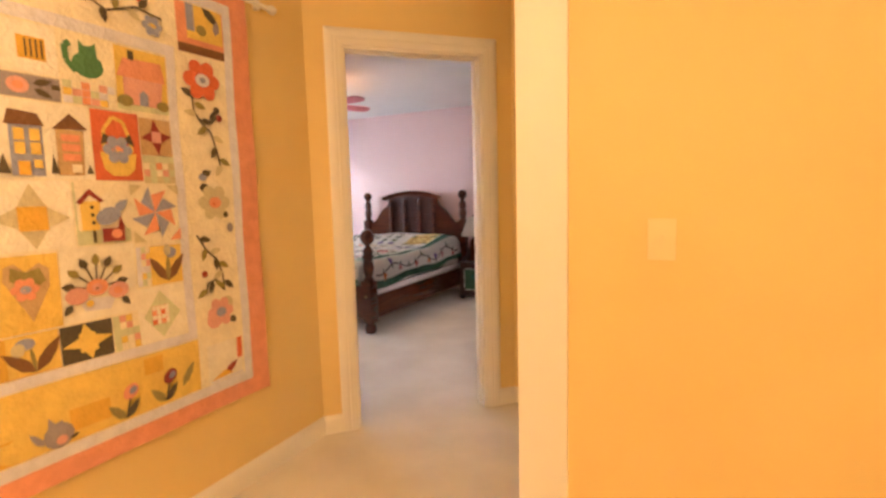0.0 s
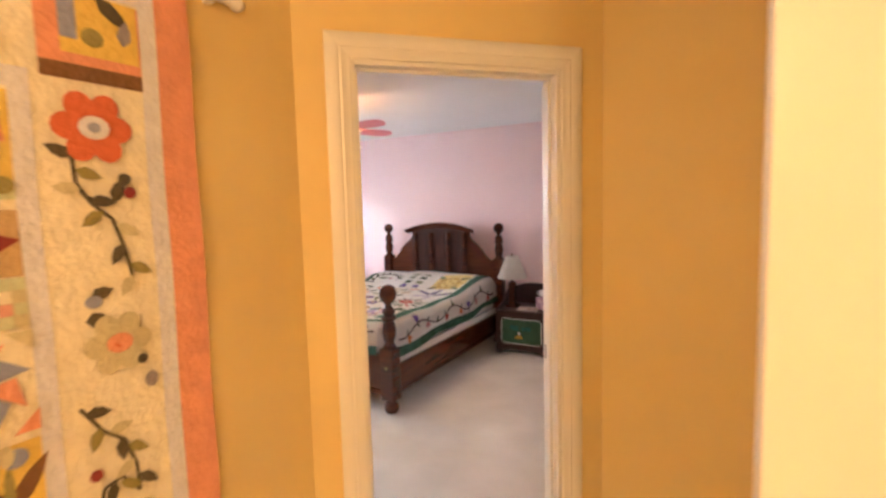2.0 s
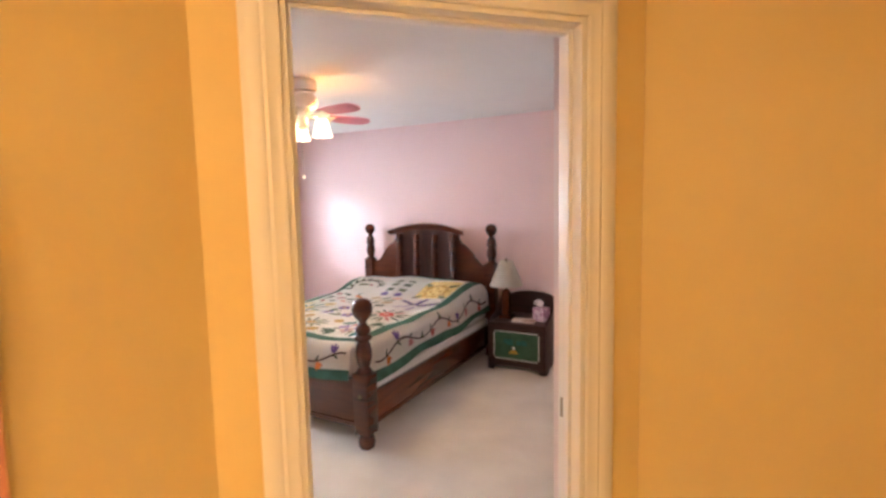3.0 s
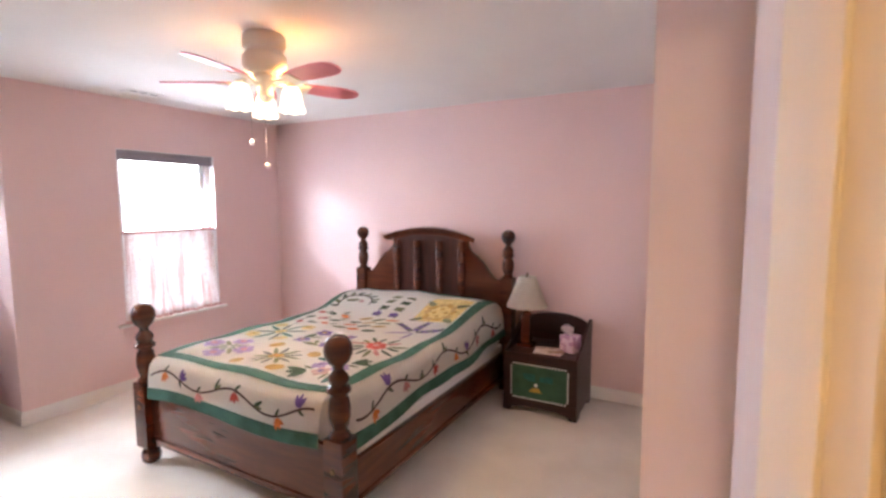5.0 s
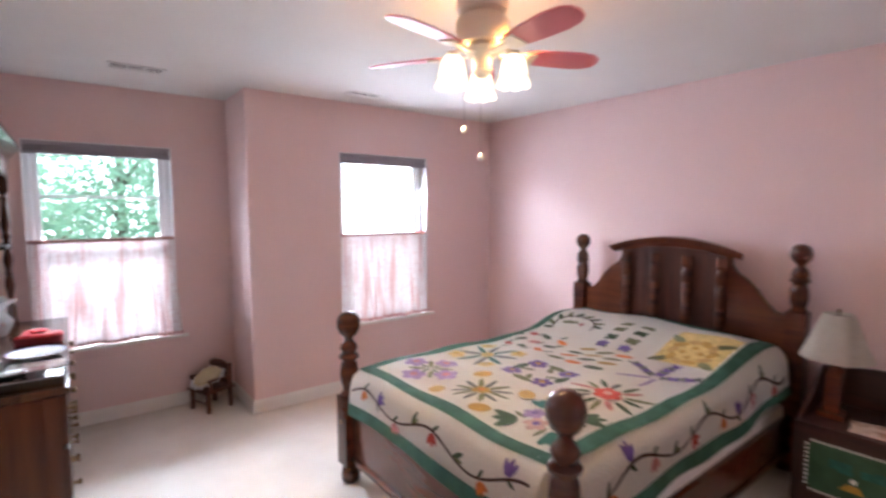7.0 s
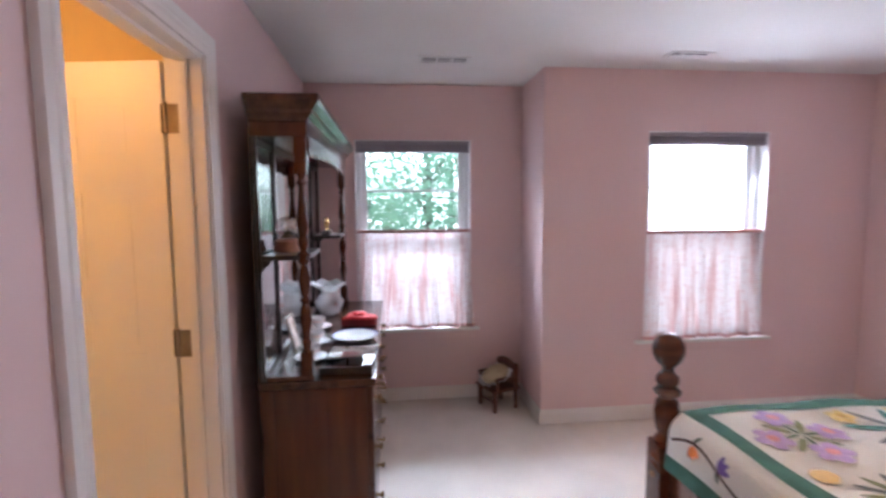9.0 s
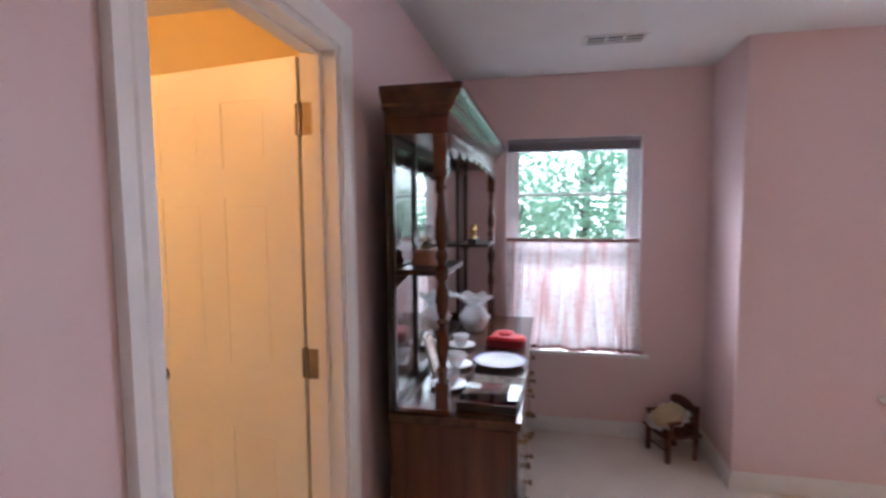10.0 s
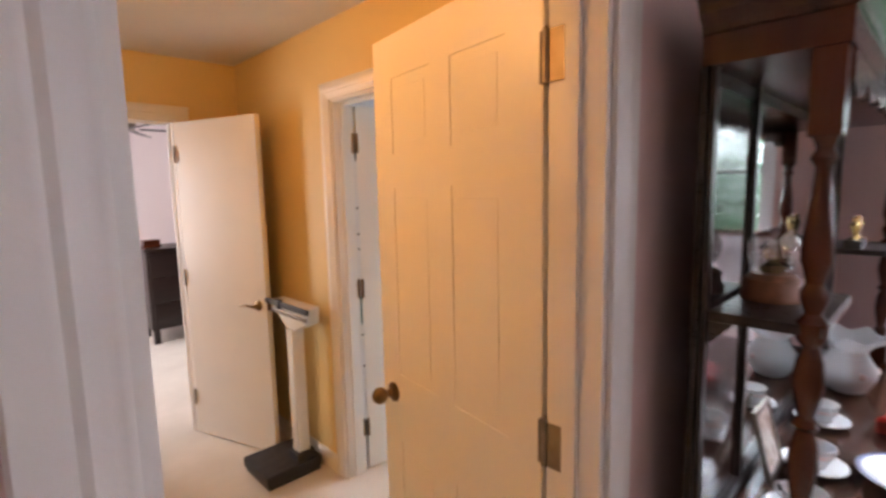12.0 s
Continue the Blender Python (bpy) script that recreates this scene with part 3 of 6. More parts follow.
def cafe_curtain(x, w, top, seed):
    y0, y1, z0, z1 = w
    rnd = random.Random(seed)
    root = thing("cafe_curtain", (x - 0.03, (y0 + y1) / 2, z0), "sheer pink checked cafe curtain gathered on a thin rod", "curtain", "cafe curtains")
    wd, h = (y1 - y0) / 2 - 0.004, top - z0
    bm, hem = bmesh.new(), bmesh.new()
    nu, nv = 170, 26
    ph = [rnd.uniform(0, 6.3) for _ in range(6)]

    def hang(u, v):
        """Depth, side and height of the cloth: tight gathers at the rod that open into fewer, uneven folds."""
        warp = u + 0.10 * math.sin(u * 4 + ph[1]) * v
        fold = 0.017 * math.sin(warp * 24 + ph[0] + 0.9 * math.sin(u * 5 + ph[1])) + 0.010 * math.sin(warp * 41 + ph[2] + v) + 0.005 * math.sin(warp * 67 + ph[5])
        dx = fold * (0.30 + 0.85 * v) + 0.004 * math.sin(u * 120 + ph[3]) * (1.4 - v) + 0.034 * v * v
        side = u * wd * (1 + 0.075 * v * v) + 0.006 * v * math.sin(u * 17 + ph[4])
        return dx, side, h * (1 - v) + 0.004 * v * math.sin(u * 9 + ph[4]) + 0.002 * v * math.sin(u * 31 + ph[2]) + 0.009 + 0.007 * (1 - v)

    grid = [[bm.verts.new(hang(i / nu * 2 - 1, j / nv)) for i in range(nu + 1)] for j in range(nv + 1)]
    for j in range(nv):
        for i in range(nu):
            bm.faces.new((grid[j][i], grid[j][i + 1], grid[j + 1][i + 1], grid[j + 1][i]))
    part("cloth", bm, CURTAIN, root)
    rows = []
    for v in (0.972, 1.004):
        rows.append([hem.verts.new(Vector(hang(i / nu * 2 - 1, v)) + Vector((0.0025, 0, 0))) for i in range(nu + 1)])
    for i in range(nu):
        hem.faces.new((rows[0][i], rows[0][i + 1], rows[1][i + 1], rows[1][i]))
    part("hem", hem, HEM, root, "narrow rose hem")
    bm = bmesh.new()
    rings = []
    for i in range(nu + 1):
        u = i / nu * 2 - 1
        r = 0.011 + 0.003 * math.sin(u * 130 + ph[3])
        rings.append([bm.verts.new((r * math.cos(q) + 0.001, u * wd, h + 0.012 + 1.3 * r * math.sin(q))) for q in (0, 1.05, 2.1, 3.14, 4.19, 5.24)])
    for a, b in zip(rings, rings[1:]):
        for i in range(6):
            bm.faces.new((a[i], a[(i + 1) % 6], b[(i + 1) % 6], b[i]))
    part("gathered_heading", bm, ROD, root, "gathered rose heading")
    part("curtain_rod", rod((0, -wd - 0.004, h + 0.012), (0, wd + 0.004, h + 0.012), 0.006), SASH, root)


for nm, x, w, sd, lb in (("window_1", XA, W1, 3, "white vinyl double-hung window looking out on trees"), ("window_2", XW, W2, 8, "white vinyl double-hung window bright with daylight")):
    window(nm, x, w, lb)
    blind(x, w)
    cafe_curtain(x, w, 1.325, sd)


# ---- ceiling fan ----
def ceiling_fan(at, first_angle):
    root = thing("ceiling_fan", at, "white ceiling fan with five pink blades and lit glass shades", "ceiling fan")
    part("motor_housing", lathe([(0.0, 0.0), (0.098, 0.0), (0.106, -0.010), (0.108, -0.055), (0.102, -0.072), (0.088, -0.080), (0.084, -0.088), (0.098, -0.098), (0.110, -0.112), (0.112, -0.150), (0.104, -0.176), (0.086, -0.195), (0.0, -0.197)], seg=40), FAN_WHITE, root)
    part("light_fitter", lathe([(0.0, -0.1965), (0.058, -0.198), (0.062, -0.215), (0.045, -0.235), (0.036, -0.29), (0.044, -0.31), (0.02, -0.335), (0.0, -0.337)], seg=28), FAN_WHITE, root)
    for i in range(5):
        m = Matrix.Rotation(radians(first_angle + 72 * i), 4, "Z") @ Matrix.Translation((0, 0, -0.246)) @ Matrix.Rotation(radians(-12), 4, "X")
        arm = box(0.07, 0.20, -0.017, 0.017, -0.004, 0.004, 0.003, m=m)
        box(0.17, 0.235, -0.042, 0.042, -0.002, 0.005, 0.002, m=m, bm=arm)
        part("blade_arm", arm, FAN_WHITE, root)
        pts = [(0.19, -0.048), (0.30, -0.060), (0.42, -0.066), (0.49, -0.058), (0.525, -0.034), (0.535, 0.0), (0.525, 0.034), (0.49, 0.058), (0.42, 0.066), (0.30, 0.060), (0.19, 0.048)]
        bl = prism(pts, lambda u, v, w: m @ Vector((u, v, w + 0.006)), 0.007)
        bmesh.ops.bevel(bl, geom=list(bl.edges), offset=0.002, segments=1, affect="EDGES")
        part("blade", bl, FAN_PINK, root, "pink painted blade")
    for i in range(3):
        q = radians(140 + 120 * i)
        c = Vector((0.142 * math.cos(q), 0.142 * math.sin(q), 0))
        arm = bmesh.new()
        pts = [Vector((0.04 * math.cos(q), 0.04 * math.sin(q), -0.255)), Vector((0.10 * math.cos(q), 0.10 * math.sin(q), -0.232)), c + Vector((0, 0, -0.258))]
        for a, b in zip(pts, pts[1:]):
            rod(a, b, 0.009, 10, arm)
        lathe([(0.0, -0.252), (0.024, -0.252), (0.027, -0.285), (0.0, -0.285)], c, 16, arm)
        part("lamp_arm", arm, FAN_WHITE, root)
        sh = bmesh.new()
        seg = 48
        rings = []
        for r, z, wave in ((0.034, -0.270, 0), (0.044, -0.285, 0), (0.050, -0.312, 0), (0.056, -0.345, 0), (0.061, -0.366, 0.2), (0.068, -0.390, 1)):
            rings.append([sh.verts.new(c + Vector(((r + 0.003 * wave * math.sin(8 * 2 * math.pi * k / seg)) * math.cos(2 * math.pi * k / seg),
                                                   (r + 0.003 * wave * math.sin(8 * 2 * math.pi * k / seg)) * math.sin(2 * math.pi * k / seg),
                                                   z + 0.005 * wave * math.sin(8 * 2 * math.pi * k / seg)))) for k in range(seg)])
        for a, b in zip(rings, rings[1:]):
            for k in range(seg):
                sh.faces.new((a[k], a[(k + 1) % seg], b[(k + 1) % seg], b[k]))
        geom = bmesh.ops.solidify(sh, geom=list(sh.faces), thickness=0.003)
        part("glass_shade", sh, SHADE_GLASS, root, "frosted glass shade with a scalloped rim, lit")
        part("bulb", ball(c + Vector((0, 0, -0.325)), 0.024, squash=1.3), SHADE_GLASS, root)
        part("shade_band", lathe([(0.0585, -0.3555), (0.0605, -0.3555), (0.0615, -0.3605), (0.0595, -0.3605)], c, 32, caps=False), FAN_WHITE, root, "thin ribbed band round the shade")
        lamp("fan_bulb", "SPOT", pose(at[0] + c.x, at[1] + c.y, at[2] - 0.40), 9.0, BULB, radius=0.03, cone=(radians(122), 1.0))
    for x, y, ln in ((-0.060, -0.048, 0.212), (-0.028, 0.018, 0.328)):
        ch = bmesh.new()
        for k in range(int(ln / 0.008)):
            ball((x, y, -0.32 - 0.008 * k), 0.0026, ch, seg=6)
        part("pull_chain", ch, NICKEL, root)
        part("pull_knob", ball((x, y, -0.32 - ln - 0.012), 0.013, squash=1.2), PORCELAIN, root, "small white pull knob")
    lamp("fan_glow", "POINT", pose(at[0], at[1], at[2] - 0.30 + 0.055) @ Matrix.Translation((0.11, 0.07, 0)), 2.6, (1.0, 0.44, 0.11), radius=0.02)
    lamp("fan_glow", "POINT", pose(at[0], at[1], at[2] - 0.30 + 0.055) @ Matrix.Translation((-0.12, -0.03, 0)), 2.6, (1.0, 0.44, 0.11), radius=0.02)
    return root


ceiling_fan((-3.11, 4.225, H), -6)


def ceiling_vent(at, length, width, turn):
    root = thing("ceiling_vent", at, "white louvred air vent set in the ceiling", "vent", "ceiling vents", turn=turn)
    a, b = length / 2, width / 2
    fr = bmesh.new()
    for args in ((-a, a, -b, -b + 0.022), (-a, a, b - 0.022, b), (-a, -a + 0.022, -b + 0.022, b - 0.022), (a - 0.022, a, -b + 0.022, b - 0.022)):
        box(*args, -0.008, -0.001, 0.002, bm=fr, seg=1)
    part("frame", fr, VENT, root)
    # near-black sheet in place of the shade inside the duct
    part("backing", box(-a + 0.02, a - 0.02, -b + 0.02, b - 0.02, -0.002, -0.0005), VENT_DARK, root)
    for k in range(3):
        x = -a + 0.022 + (length - 0.044) * (k + 1) / 3
        if k < 2:
            part("divider", box(x - 0.006, x + 0.006, -b + 0.022, b - 0.022, -0.007, -0.002), VENT, root)
    for k in range(2):
        y = -b + 0.055 + k * (width - 0.11)
        part("slat", box(-a + 0.022, a - 0.022, -0.0007, 0.0007, -0.006, 0.006, m=Matrix.Translation((0, y, -0.0085)) @ Matrix.Rotation(radians(80), 4, "X")), VENT, root)


ceiling_vent((-5.20, 3.215, H), 0.32, 0.15, 90)
ceiling_vent((-4.97, 4.68, H), 0.27, 0.13, 90)

# ---- bed ----
BX, BY0, BY1 = -3.263, 4.045, 6.184
HALF = 0.754


# walnut with the shade behind the headboard spindles put into its colour
DARK_FIELD = material("shaded_walnut", (0.062, 0.017, 0.009), 0.42, (0.030, 0.009, 0.006), 3.2, (9, 9, 1), 0.03, 40, spec=0.25)


def bed():
    root = thing("bed", (BX, (BY0 + BY1) / 2, 0), "dark walnut four-poster bed with turned ball-topped posts", "bed")
    fy, hy = BY0 - (BY0 + BY1) / 2, BY1 - (BY0 + BY1) / 2
    k = 0.056
    for sx in (-1, 1):
        x = sx * HALF
        foot = lathe([(0.0, 0.0), (0.040, 0.0), (0.052, 0.012), (0.056, 0.045), (0.050, 0.075), (0.040, 0.088), (0.045, 0.098), (0.048, 0.105), (0.0, 0.105)], (x, fy, 0), 28)
        box(x - k, x + k, fy - k, fy + k, 0.105, 0.505, 0.008, bm=foot)
        lathe([(0.0, 0.505), (0.046, 0.505), (0.050, 0.515), (0.046, 0.527), (0.037, 0.535), (0.035, 0.545), (0.044, 0.57), (0.052, 0.61), (0.053, 0.645), (0.046, 0.69), (0.037, 0.705),
               (0.040, 0.715), (0.056, 0.722), (0.058, 0.735), (0.050, 0.745), (0.040, 0.752), (0.046, 0.765), (0.050, 0.782), (0.044, 0.800), (0.030, 0.815), (0.024, 0.828),
               (0.028, 0.842), (0.050, 0.862), (0.064, 0.893), (0.067, 0.920), (0.062, 0.948), (0.046, 0.972), (0.022, 0.985), (0.0, 0.988)], (x, fy, 0), 32, foot)
        part("foot_post", foot, WALNUT, root)
        hp = box(x - 0.052, x + 0.052, hy - 0.052, hy + 0.052, 0.0, 0.955, 0.007)
        lathe([(0.0, 0.955), (0.042, 0.955), (0.047, 0.965), (0.034, 0.978), (0.042, 1.00), (0.050, 1.045), (0.046, 1.09), (0.036, 1.115), (0.040, 1.124), (0.052, 1.132), (0.052, 1.145),
               (0.042, 1.155), (0.046, 1.17), (0.042, 1.195), (0.026, 1.215), (0.022, 1.226), (0.028, 1.238), (0.048, 1.258), (0.058, 1.285), (0.057, 1.308), (0.046, 1.335), (0.024, 1.350), (0.0, 1.353)], (x, hy, 0), 32, hp)
        part("head_post", hp, WALNUT, root)
        part("bolt_cover", lathe([(0.0, 0.0), (0.013, 0.0), (0.012, 0.004), (0.0, 0.006)], m=Matrix.Translation((x, fy - k, 0.36)) @ Matrix.Rotation(radians(90), 4, "X"), seg=16), BRASS, root, "small round brass bolt cover")
        part("side_rail", box(sx * 0.745 - 0.016, sx * 0.745 + 0.016, fy + k - 0.004, hy - 0.05, 0.13, 0.342, 0.006), WALNUT_H2, root)
        part("rail_moulding", box(sx * 0.764 - 0.008, sx * 0.764 + 0.008, fy + k, hy - 0.052, 0.128, 0.155, 0.005), WALNUT_H2, root)
    part("footboard", box(-HALF + k - 0.004, HALF - k + 0.004, fy - 0.016, fy + 0.018, 0.165, 0.452, 0.006), WALNUT_H, root)
    part("foot_rail", box(-HALF + k - 0.004, HALF - k + 0.004, fy - 0.028, fy + 0.022, 0.135, 0.168, 0.008), WALNUT_H, root)
    out = []
    half = [(0.705, 0.34), (0.705, 0.925), (0.640, 0.935), (0.585, 0.99), (0.540, 1.055), (0.480, 1.115), (0.420, 1.155), (0.392, 1.20), (0.385, 1.262)]
    out = half + [(0.385 * math.cos(math.pi * i / 12), 1.262 + 0.055 * math.sin(math.pi * i / 12)) for i in range(1, 12)] + [(-x, z) for x, z in half[::-1]]
    part("headboard", prism(out, lambda u, v, w: Vector((u, hy - 0.018 + w, v)), 0.036), WALNUT_H, root)
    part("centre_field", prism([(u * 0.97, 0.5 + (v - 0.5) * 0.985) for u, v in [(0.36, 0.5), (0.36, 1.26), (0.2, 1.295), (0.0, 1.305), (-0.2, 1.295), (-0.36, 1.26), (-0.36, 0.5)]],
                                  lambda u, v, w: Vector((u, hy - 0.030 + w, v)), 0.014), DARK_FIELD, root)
    cor = bmesh.new()
    prof = [(0.0, 0.0), (-0.030, 0.0), (-0.036, 0.010), (-0.050, 0.016), (-0.062, 0.034), (-0.062, 0.044), (0.022, 0.048), (0.022, 0.0)]
    rings = []
    for i in range(25):
        s = -1 + 2 * i / 24
        z = 1.232 + 0.085 * (1 - s * s)
        rings.append([cor.verts.new((s * (0.435 - d * 0.6), hy + d, z + e)) for d, e in prof])
    for a, b in zip(rings, rings[1:]):
        for i in range(len(prof)):
            j = (i + 1) % len(prof)
            cor.faces.new((a[i], a[j], b[j], b[i]))
    cor.faces.new(rings[0])
    cor.faces.new(rings[-1][::-1])
    part("crest_moulding", cor, WALNUT_H, root)
    for x in (-0.335, -0.115, 0.115, 0.335):
        sp = lathe([(0.0, 0.5), (0.022, 0.5), (0.022, 0.74), (0.028, 0.75), (0.018, 0.765), (0.024, 0.80), (0.027, 0.85), (0.019, 0.885), (0.027, 0.895), (0.019, 0.908), (0.024, 0.95), (0.027, 1.0),
                    (0.018, 1.04), (0.028, 1.05), (0.018, 1.062), (0.024, 1.10), (0.025, 1.14), (0.018, 1.165), (0.027, 1.18), (0.024, 1.24), (0.0, 1.24)], seg=20, m=Matrix.Translation((x, hy - 0.036, 0)) @ Matrix.Diagonal((1.4, 1.4, 1.0, 1.0)))
        part("spindle", sp, WALNUT, root)
    part("mattress", box(-0.715, 0.715, fy + 0.06, hy - 0.06, 0.40, 0.655, 0.05, seg=3), TISSUE, root)
    part("box_spring", box(-0.725, 0.725, fy + 0.05, hy - 0.05, 0.20, 0.398, 0.02), TISSUE, root)
    return root


bed()

QUILT_WHITE = material("quilt_ground", (0.86, 0.84, 0.79), 0.9, (0.83, 0.79, 0.74), 6, bump=0.5, bump_scale=90)
QUILT_GREEN = material("quilt_green", (0.018, 0.075, 0.050), 0.9, (0.040, 0.125, 0.090), 12, bump=0.4, bump_scale=120)
QC = {k: material("applique_" + k, c, 0.9, tuple(x * 0.7 for x in c), 30, bump=0.3, bump_scale=120) for k, c in {
    "violet": (0.17, 0.10, 0.36), "lilac": (0.43, 0.31, 0.55), "gold": (0.52, 0.32, 0.07), "red": (0.55, 0.09, 0.07), "rose": (0.62, 0.27, 0.26), "orange": (0.75, 0.24, 0.06),
    "leaf": (0.055, 0.10, 0.05), "sage": (0.20, 0.22, 0.11), "teal": (0.03, 0.15, 0.13), "brown": (0.075, 0.03, 0.018), "blue": (0.22, 0.26, 0.46), "yellow": (0.78, 0.60, 0.24),
    "slate": (0.16, 0.17, 0.17), "ochre": (0.56, 0.37, 0.13), "blush": (0.70, 0.46, 0.42), "plum": (0.20, 0.13, 0.42), "olive": (0.13, 0.13, 0.05)}.items()}
QN = list(QC)
TOPW, DROP = 0.715, 0.230
FOOT = BY0 - 0.01


def bed_surface(a, b):
    """Point of the spread: a across from the bed's middle, b from the foot edge towards the head (negative: hanging at the foot)."""
    s = 1 if a >= 0 else -1
    d, e = max(0.0, abs(a) - TOPW), max(0.0, -b)
    y = max(b, 0)
    pil = 0.125 * (1 / (1 + math.exp(-(y - 1.56) / 0.09))) * (1 - 0.25 * max(0.0, (y - 1.85) / 0.3))
    side = max(0.0, 1 - (abs(a) / TOPW) ** 6 * 0.35)
    z = 0.680 + pil * side * (0.93 + 0.07 * math.cos(a * 9)) + 0.006 * math.sin(a * 11 + y * 5) + 0.005 * math.sin(y * 13 - a * 7)
    r = 0.05
    near = max(0.0, abs(a) - (TOPW - 0.05)) / 0.05
    z -= 0.020 * min(1, near) ** 2
    nearb = max(0.0, 0.05 - b) / 0.05 if b < 0.05 else 0.0
    z -= 0.020 * min(1, nearb) ** 2
    ox = s * (min(abs(a), TOPW) + 0.028 * (1 - math.exp(-d / 0.03)) + 0.022 * d / DROP + (0.006 * math.sin(b * 14) * d / DROP))
    oy = y - 0.026 * (1 - math.exp(-e / 0.03)) - 0.018 * e / DROP - 0.006 * math.sin(a * 12) * e / DROP
    z -= d * (1.06 - 0.26 * min(1.0, y / 1.75) ** 2 + 0.05 * math.sin(b * 6)) + e * (0.93 + 0.05 * math.sin(a * 5))
    return Vector((ox, oy, z))


def lifted(a, b, lift):
    p = bed_surface(a, b)
    n = (bed_surface(a + 0.004, b) - bed_surface(a - 0.004, b)).cross(bed_surface(a, b + 0.004) - bed_surface(a, b - 0.004))
    return p + n.normalized() * lift


def sheet(bm, a0, a1, b0, b1, na, nb, lift, mat=0):
    g = [[bm.verts.new(lifted(a0 + (a1 - a0) * i / na, b0 + (b1 - b0) * j / nb, lift)) for i in range(na + 1)] for j in range(nb + 1)]
    for j in range(nb):
        for i in range(na):
            bm.faces.new((g[j][i], g[j][i + 1], g[j + 1][i + 1], g[j + 1][i])).material_index = mat


def petal(bm, a, b, ang, ln, wd, mat, lift=0.004, tip=0.5):
    """A pointed oval laid on the spread."""
    ca, sa = math.cos(ang), math.sin(ang)
    rim = []
    for i in range(10):
        q = 2 * math.pi * i / 10
        u, v = ln / 2 * (1 + math.cos(q)), wd / 2 * math.sin(q) * (1 - tip * 0.5 * (1 + math.cos(q)) * 0.6)
        rim.append(bm.verts.new(lifted(a + u * ca - v * sa, b + u * sa + v * ca, lift)))
    c = bm.verts.new(lifted(a + ln / 2 * ca, b + ln / 2 * sa, lift + 0.002))
    for i in range(10):
        bm.faces.new((rim[i], rim[(i + 1) % 10], c)).material_index = mat


def disc(bm, a, b, r, mat, lift=0.006, n=10):
    rim = [bm.verts.new(lifted(a + r * math.cos(2 * math.pi * i / n), b + r * math.sin(2 * math.pi * i / n), lift)) for i in range(n)]
    c = bm.verts.new(lifted(a, b, lift + 0.002))
    for i in range(n):
        bm.faces.new((rim[i], rim[(i + 1) % n], c)).material_index = mat


